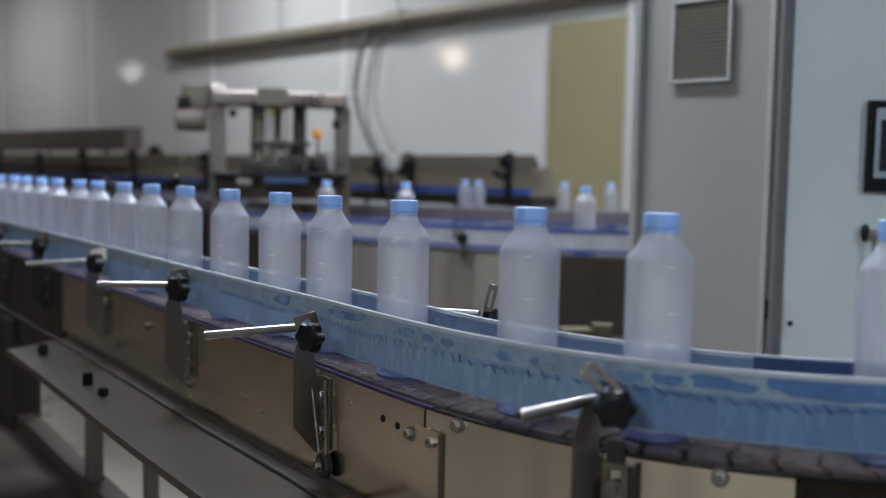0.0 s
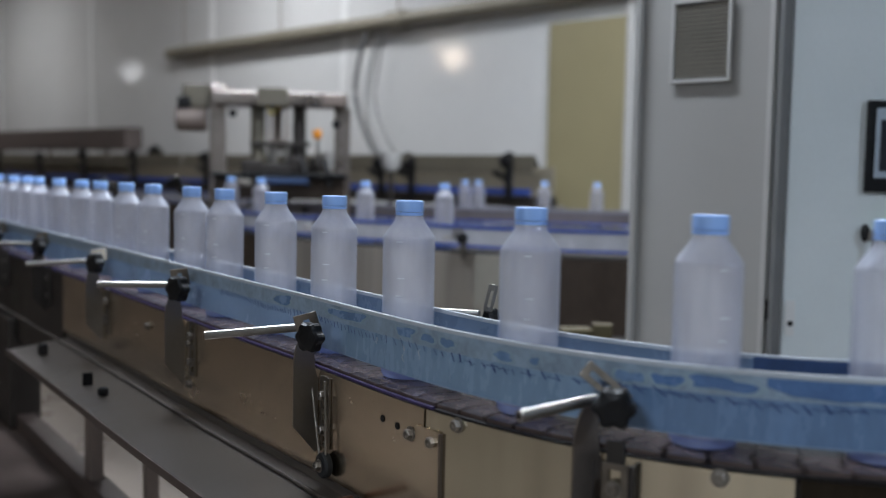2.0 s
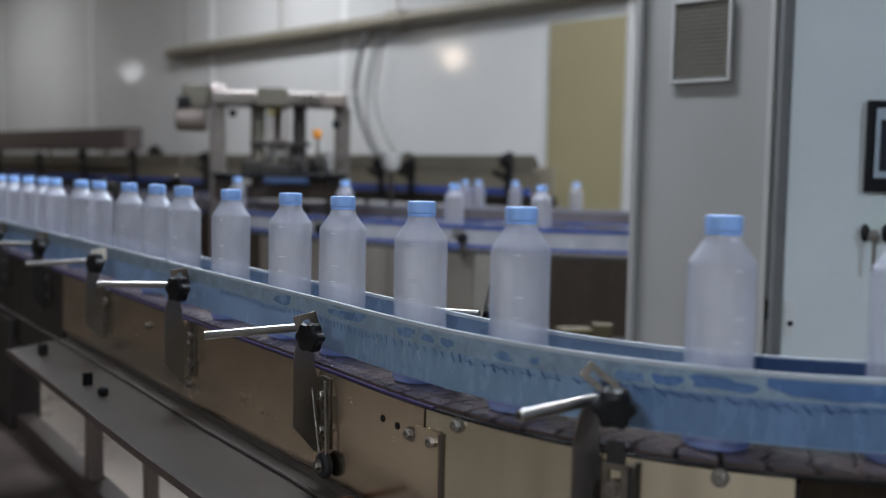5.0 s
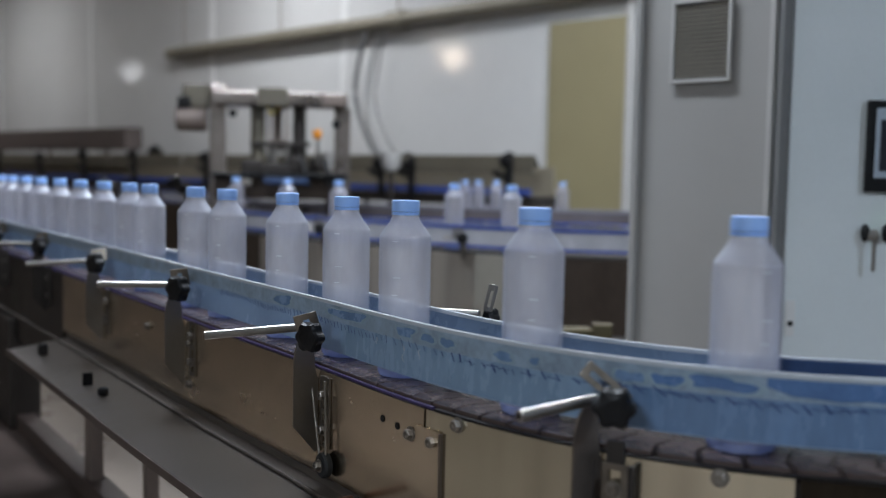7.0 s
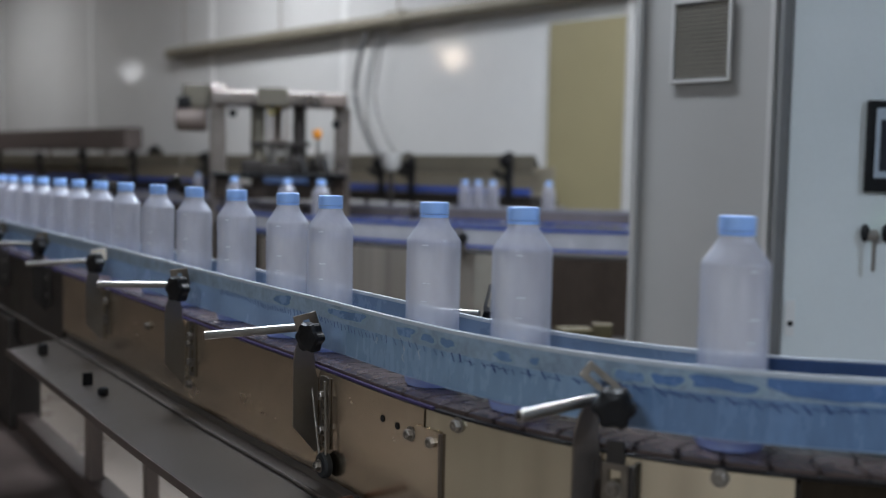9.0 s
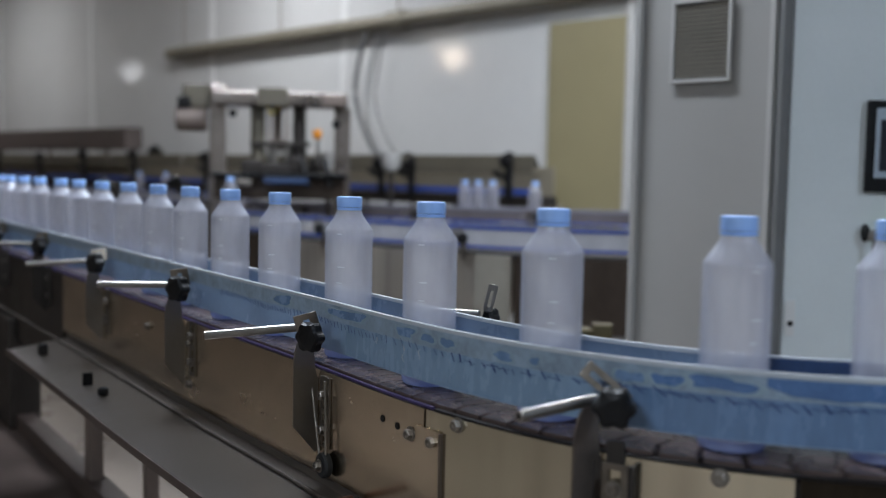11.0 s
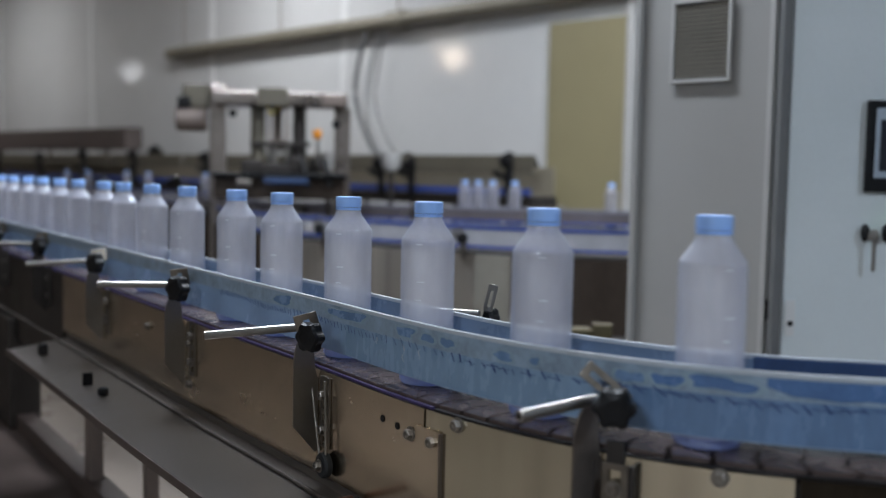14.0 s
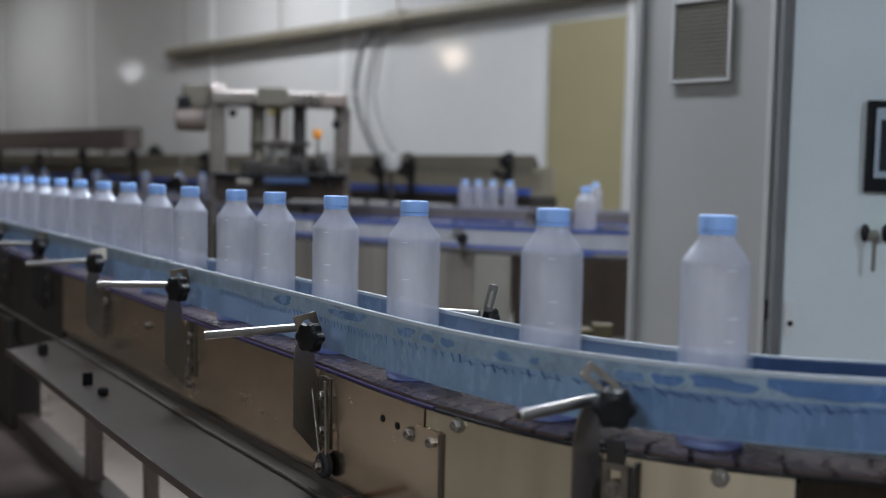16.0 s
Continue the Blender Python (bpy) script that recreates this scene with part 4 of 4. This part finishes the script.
    part("handle_stem", rod((0.17, -0.12, 1.225), (0.17, -0.12, 1.354), 0.006, 12), STEEL_BRIGHT, m, "", True)
    for x, z in ((-0.22, 1.47), (0.26, 1.43)):
        part("clamp_knob", lathe([(0.012, 0), (0.02, 0.004), (0.02, 0.016), (0.012, 0.02)], 16, pose(x, -0.04, z, 90)), BLACK, m, "black clamp knob", True)
    for x in (0.1, 0.2):
        part("bracket_arm", rod((x + 0.03, -0.16, 1.14), (x, -0.12, 1.26), 0.014, 12), BLACK, m, "black bracket arm", True)


capping_machine()


def white_hopper(x, y, z, k):
    t = thing("hopper", "small white plastic cap hopper on a thin stand", "hopper", "cap hoppers", (x, y, 0))
    part("bowl", lathe([(0.02 * k, z - 0.05), (0.03 * k, z - 0.048), (0.045 * k, z - 0.02), (0.05 * k, z + 0.05), (0.044 * k, z + 0.05), (0.02 * k, z - 0.03)], 24), VENT_FRAME, t, "white plastic bowl", True)
    part("stand", rod((0, 0, 0.0), (0, 0, z - 0.0502), 0.016, 12), STEEL_DARK, t, "", True)
    part("stand_foot", lathe([(0.1, 0), (0.1, 0.012), (0.0165, 0.02)], 20), STEEL_DARK, t)


white_hopper(-0.60, 5.28, 1.255, 1.3)
white_hopper(-0.30, 5.70, 1.265, 1.2)


# ------------------------------------------------------------------ long guarded line at the wall
def wall_line():
    t = thing("guarded_conveyor", "raised conveyor with brown guard panels along the white wall", "conveyor", at=W(-4.73, 0.55, 0))
    t.rotation_euler = (0, 0, radians(-45))
    part("deck", box((9.7, 0.22, 0.06), pose(0, 0, 1.06), 0.004), STEEL_DARK, t)
    part("deck_edge", box((9.7, 0.012, 0.035), pose(0, -0.118, 1.115), 0.003), RAIL_STRIPE, t, "blue deck edge")
    part("back_plate", box((9.7, 0.01, 0.16), pose(0, 0.08, 1.171), 0.003), TAN, t, "dull tan back plate")
    for i in range(8):
        part("guard_panel", box((1.18, 0.012, 0.10), pose(-4.24 + 1.21 * i, -0.06, 1.265), 0.003), BROWN, t)
    for i in range(6):
        part("leg", box((0.05, 0.05, 1.03), pose(-4.3 + 1.7 * i, 0, 0.515), 0.004), STEEL_DARK, t)
    for x, top in ((-4.1, 1.36), (-3.3, 1.38), (-2.2, 1.36), (-1.2, 1.34), (-0.3, 1.36), (0.6, 1.36), (1.7, 1.34), (2.75, 1.33), (3.05, 1.30), (3.68, 1.31), (3.95, 1.30), (4.72, 1.33)):
        p = part("guard_post", box((0.035, 0.03, top - 1.06), pose(x, -0.15, (top + 1.06) / 2), 0.004), BLACK, t, "black guard post")
        part("knob", lathe([(0.024, 0), (0.036, 0.008), (0.036, 0.03), (0.024, 0.038)], 16, pose(x, -0.166, top - 0.05, 90)), BLACK, p, "black knob", True)
        part("cross_arm", box((0.12, 0.03, 0.03), pose(x - 0.05, -0.152, 1.20, 0, 20, 0), 0.004), BLACK, p, "black cross arm")
    c = thing("long_cabinet", "long dark brown metal cabinet above the wall conveyor", "cabinet", at=W(-7.0, 0.5, 0))
    c.rotation_euler = (0, 0, radians(-45))
    part("case", box((5.0, 0.16, 0.19), pose(0, 0, 1.455), 0.008), PLUM, c)
    for i in range(4):
        part("support_post", box((0.04, 0.04, 1.36), pose(-1.8 + 1.2 * i, 0.1, 0.68), 0.003), STEEL_PLATE, c)


wall_line()


def rail_joint(u, n, z, k, tone):
    """A cluster of black knobs, arms and a block where two guide rails meet."""
    t = thing("rail_joint", "cluster of black knobs and clamp arms on a thin post", "clamp", "rail joints", W(u, n, 0))
    t.rotation_euler = (0, 0, radians(-45))
    part("post", rod((0, 0, 0), (0, 0, z + 0.05 * k), 0.014, 12), STEEL_DARK, t, "", True)
    part("foot", lathe([(0.08, 0), (0.08, 0.01), (0.0145, 0.018)], 20), STEEL_DARK, t)
    part("block", box((0.09 * k, 0.05, 0.06 * k), pose(0.03 * k, -0.04, z, 0, 15, 0), 0.008), tone, t, "dull clamp block")
    for x, h, a in ((-0.06, 0.03, 20), (0.02, 0.055, -15), (0.085, 0.0, 35)):
        arm = part("arm", rod((0, -0.02, z), (x * k, -0.05, z + h * k), 0.012 * k, 12), BLACK, t, "black clamp arm", True)
        part("knob", lathe([(0.02 * k, 0), (0.03 * k, 0.006), (0.03 * k, 0.028), (0.018 * k, 0.034)], 16, pose(x * k, -0.05, z + h * k, 90, 0, a)), BLACK, arm, "black knob", True)


rail_joint(-1.13, 0.36, 1.225, 1.35, STEEL_DARK)
rail_joint(-1.58, 0.36, 1.225, 0.7, STEEL_DARK)
rail_joint(-1.98, 0.36, 1.250, 1.0, PLUM)
rail_joint(-0.10, 0.36, 1.215, 1.2, STEEL_DARK)
rail_joint(-4.25, 0.38, 1.320, 1.0, BROWN)
rail_joint(-0.785, 2.2, 1.110, 0.75, STEEL_DARK)
rail_joint(-1.03, 2.45, 1.110, 0.6, STEEL_DARK)


# ------------------------------------------------------------------ cabinets
def grey_cabinet():
    a, b = Vector((0.476, 2.55, 0)), Vector((0.740, 2.30, 0))
    d = (b - a)
    w = d.length
    t = thing("control_cabinet", "grey painted steel cabinet with a louvred vent", "cabinet", at=(a + b) / 2)
    t.rotation_euler = (0, 0, math.atan2(d.y, d.x))
    # local: x along the front, -y towards the room
    part("body", box((w, 0.34, 1.95), pose(0, 0.172, 1.0), 0.006), GREY_PAINT, t)
    part("corner_trim", box((0.016, 0.02, 1.95), pose(-w / 2 + 0.008, -0.0105, 1.0), 0.003), GREY_PAINT, t)
    part("corner_trim", box((0.014, 0.016, 1.95), pose(w / 2 - 0.007, -0.0085, 1.0), 0.003), VENT_FRAME, t, "pale corner trim")
    v = part("vent", box((0.146, 0.004, 0.184), pose(-0.006, -0.0025, 1.532), 0.001), STEEL_DARK, t, "dark louvred vent")
    for x, z, sx, sz in ((-0.081, 1.532, 0.009, 0.196), (0.069, 1.532, 0.009, 0.196), (-0.006, 1.4385, 0.141, 0.009), (-0.006, 1.6255, 0.141, 0.009)):
        part("vent_frame", box((sx, 0.009, sz), pose(x, -0.0095, z), 0.002), VENT_FRAME, v, "pale vent frame")
    for i in range(17):
        part("slat", box((0.140, 0.0022, 0.0066), pose(-0.006, -0.0075, 1.451 + i * 0.0101, 14), 0.0), VENT_SLAT, v)
    h = part("hinge", box((0.012, 0.016, 0.045), pose(w / 2 + 0.007, -0.0085, 0.915), 0.002), BLACK, t, "black hinge")
    part("foot_rail", box((w, 0.3, 0.024), pose(0, 0.17, 0.012), 0.002), STEEL_DARK, t)


def white_cabinet():
    t = thing("operator_cabinet", "pale grey painted operator cabinet with screen and key switches", "cabinet", at=(1.08, 2.24, 0))
    t.rotation_euler = (0, 0, radians(-2))
    part("body", box((0.644, 0.4, 1.95), pose(0, 0.202, 1.0), 0.006), WHITE_PAINT, t)
    part("foot_rail", box((0.6, 0.36, 0.024), pose(0, 0.2, 0.012), 0.002), STEEL_DARK, t)
    # Dark strip fills the gap between the two cabinets.
    part("gap_strip", box((0.022, 0.03, 1.95), pose(-0.335, 0.012, 1.0), 0.003), HOSE, t, "dark grey strip in the gap between cabinets")
    s = part("screen", box((0.27, 0.014, 0.200), pose(-0.024, -0.0075, 1.286), 0.004), BLACK, t, "black framed touch screen")
    part("bezel", box((0.236, 0.004, 0.152), pose(-0.024, -0.0165, 1.293), 0.001), SCREEN_BAR, s, "pale screen edge")
    part("glass", box((0.217, 0.004, 0.112), pose(-0.024, -0.0205, 1.288), 0.001), SCREEN, s, "dark screen glass")
    for i in range(3):
        x = -0.150 + 0.046 * i
        k = part("key_switch", lathe([(0.017, 0), (0.017, 0.006), (0.012, 0.008), (0.012, 0.018), (0.009, 0.019)], 24, pose(x, -0.001, 1.096, 90) @ Matrix.Diagonal((0.5, 1.15, 1, 1))), BLACK, t, "black key switch", True)
        part("barrel", lathe([(0.009, 0), (0.0095, 0.002), (0.0095, 0.020), (0.006, 0.022)], 20, pose(x + 0.015, -0.001, 1.096, 90)), STEEL_BRIGHT, k, "chrome lock barrel", True)
        if i != 1:
            part("key", box((0.008, 0.003, 0.075), pose(x + 0.014, -0.022, 1.050), 0.001), STEEL_PLATE, k, "hanging key")
            part("key_bow", lathe([(0.008, 0), (0.013, 0.001), (0.013, 0.003), (0.008, 0.004)], 16, pose(x + 0.012, -0.02, 1.090, 90)), STEEL_PLATE, k, "", True)
    part("indicator", lathe([(0.008, 0), (0.008, 0.006), (0.004, 0.008)], 16, pose(-0.098, -0.02, 1.104, 90)), GREEN_LED, t, "lit green indicator", True)
    lk = part("lock_plate", box((0.02, 0.004, 0.08), pose(-0.305, -0.0025, 0.903), 0.001), JOINT, t, "pale lock plate")
    part("lock", lathe([(0.006, 0), (0.006, 0.003), (0.003, 0.004)], 16, pose(-0.305, -0.0045, 0.891, 90)), BLACK, lk, "black lock")


grey_cabinet()
white_cabinet()


# ------------------------------------------------------------------ pipes, hoses, loose things
def overhead_pipe():
    t = thing("overhead_pipe", "olive-grey overhead pipe with hanging grey hoses", "pipe")
    a, b = Vector((-2.489, 9.233, 2.233)), Vector((0.472, 6.272, 2.258))
    d = b - a
    part("pipe", rod(a, b + d * 0.6, 0.052, 24), PIPE, t, "", True)
    for k in (0.06, 0.40, 0.726, 1.3):
        p = a + d * k
        part("hanger", rod(p + Vector((0, 0, 0.05)), Vector((p.x, p.y, CEILING)), 0.007, 10), STEEL_PLATE, t, "thin hanger rod", True)
    j = a + d * 0.726
    part("pipe_joint", rod(j - d * 0.02, j + d * 0.02, 0.066, 20), PIPE, t, "", True)
    part("hose", tube([Vector((-0.558, 7.302, 2.223)), Vector((-0.620, 7.365, 2.031)), Vector((-0.647, 7.391, 1.712)), Vector((-0.510, 7.255, 1.366)), Vector((-0.340, 7.083, 1.229))], 0.017), HOSE, t, "hanging grey hose", True)
    part("hose", tube([Vector((-0.439, 7.182, 2.223)), Vector((-0.467, 7.211, 1.996)), Vector((-0.499, 7.242, 1.719)), Vector((-0.403, 7.147, 1.432)), Vector((-0.265, 7.010, 1.253))], 0.006), HOSE, t, "thin hanging grey hose", True)


overhead_pipe()


def carton(x, y, z, size, turn):
    t = thing("carton", "small tan cardboard carton on the floor stand", "box", "cartons", (x, y, z))
    t.rotation_euler = (0, 0, radians(turn))
    part("carton_body", box(size, pose(0, 0, size[2] / 2), 0.004), CARD, t)
    part("tape", box((size[0] + 0.002, 0.02, 0.002), pose(0, 0, size[2] + 0.0012), 0.0), TAN, t, "tan tape")


def low_stand():
    t = thing("stand", "dark steel stand behind the conveyor", "stand", at=(0.42, 2.90, 0))
    part("top", box((0.34, 0.2, 0.03), pose(0, 0, 0.72), 0.004), STEEL_DARK, t)
    for x in (-0.14, 0.14):
        for y in (-0.07, 0.07):
            part("leg", box((0.03, 0.03, 0.705), pose(x, y, 0.3525), 0.003), STEEL_DARK, t)


low_stand()
carton(0.38, 2.88, 0.7352, (0.09, 0.08, 0.040), 12)
carton(0.465, 2.92, 0.7352, (0.055, 0.05, 0.048), -8)


# ------------------------------------------------------------------ what moves
def motions():
    times = [0.5 * k for k in range(33)]
    for ob, line, s, v, last in BOTTLES:
        walk(ob, [(t, line.frame_at(min(s + v * t, last), 0, BELT)) for t in times])
    for ob, s in PLATES:
        walk(ob, [(t, MAIN.frame_at(s + SPEED * t, 0, BELT - 0.0005)) for t in times])


motions()
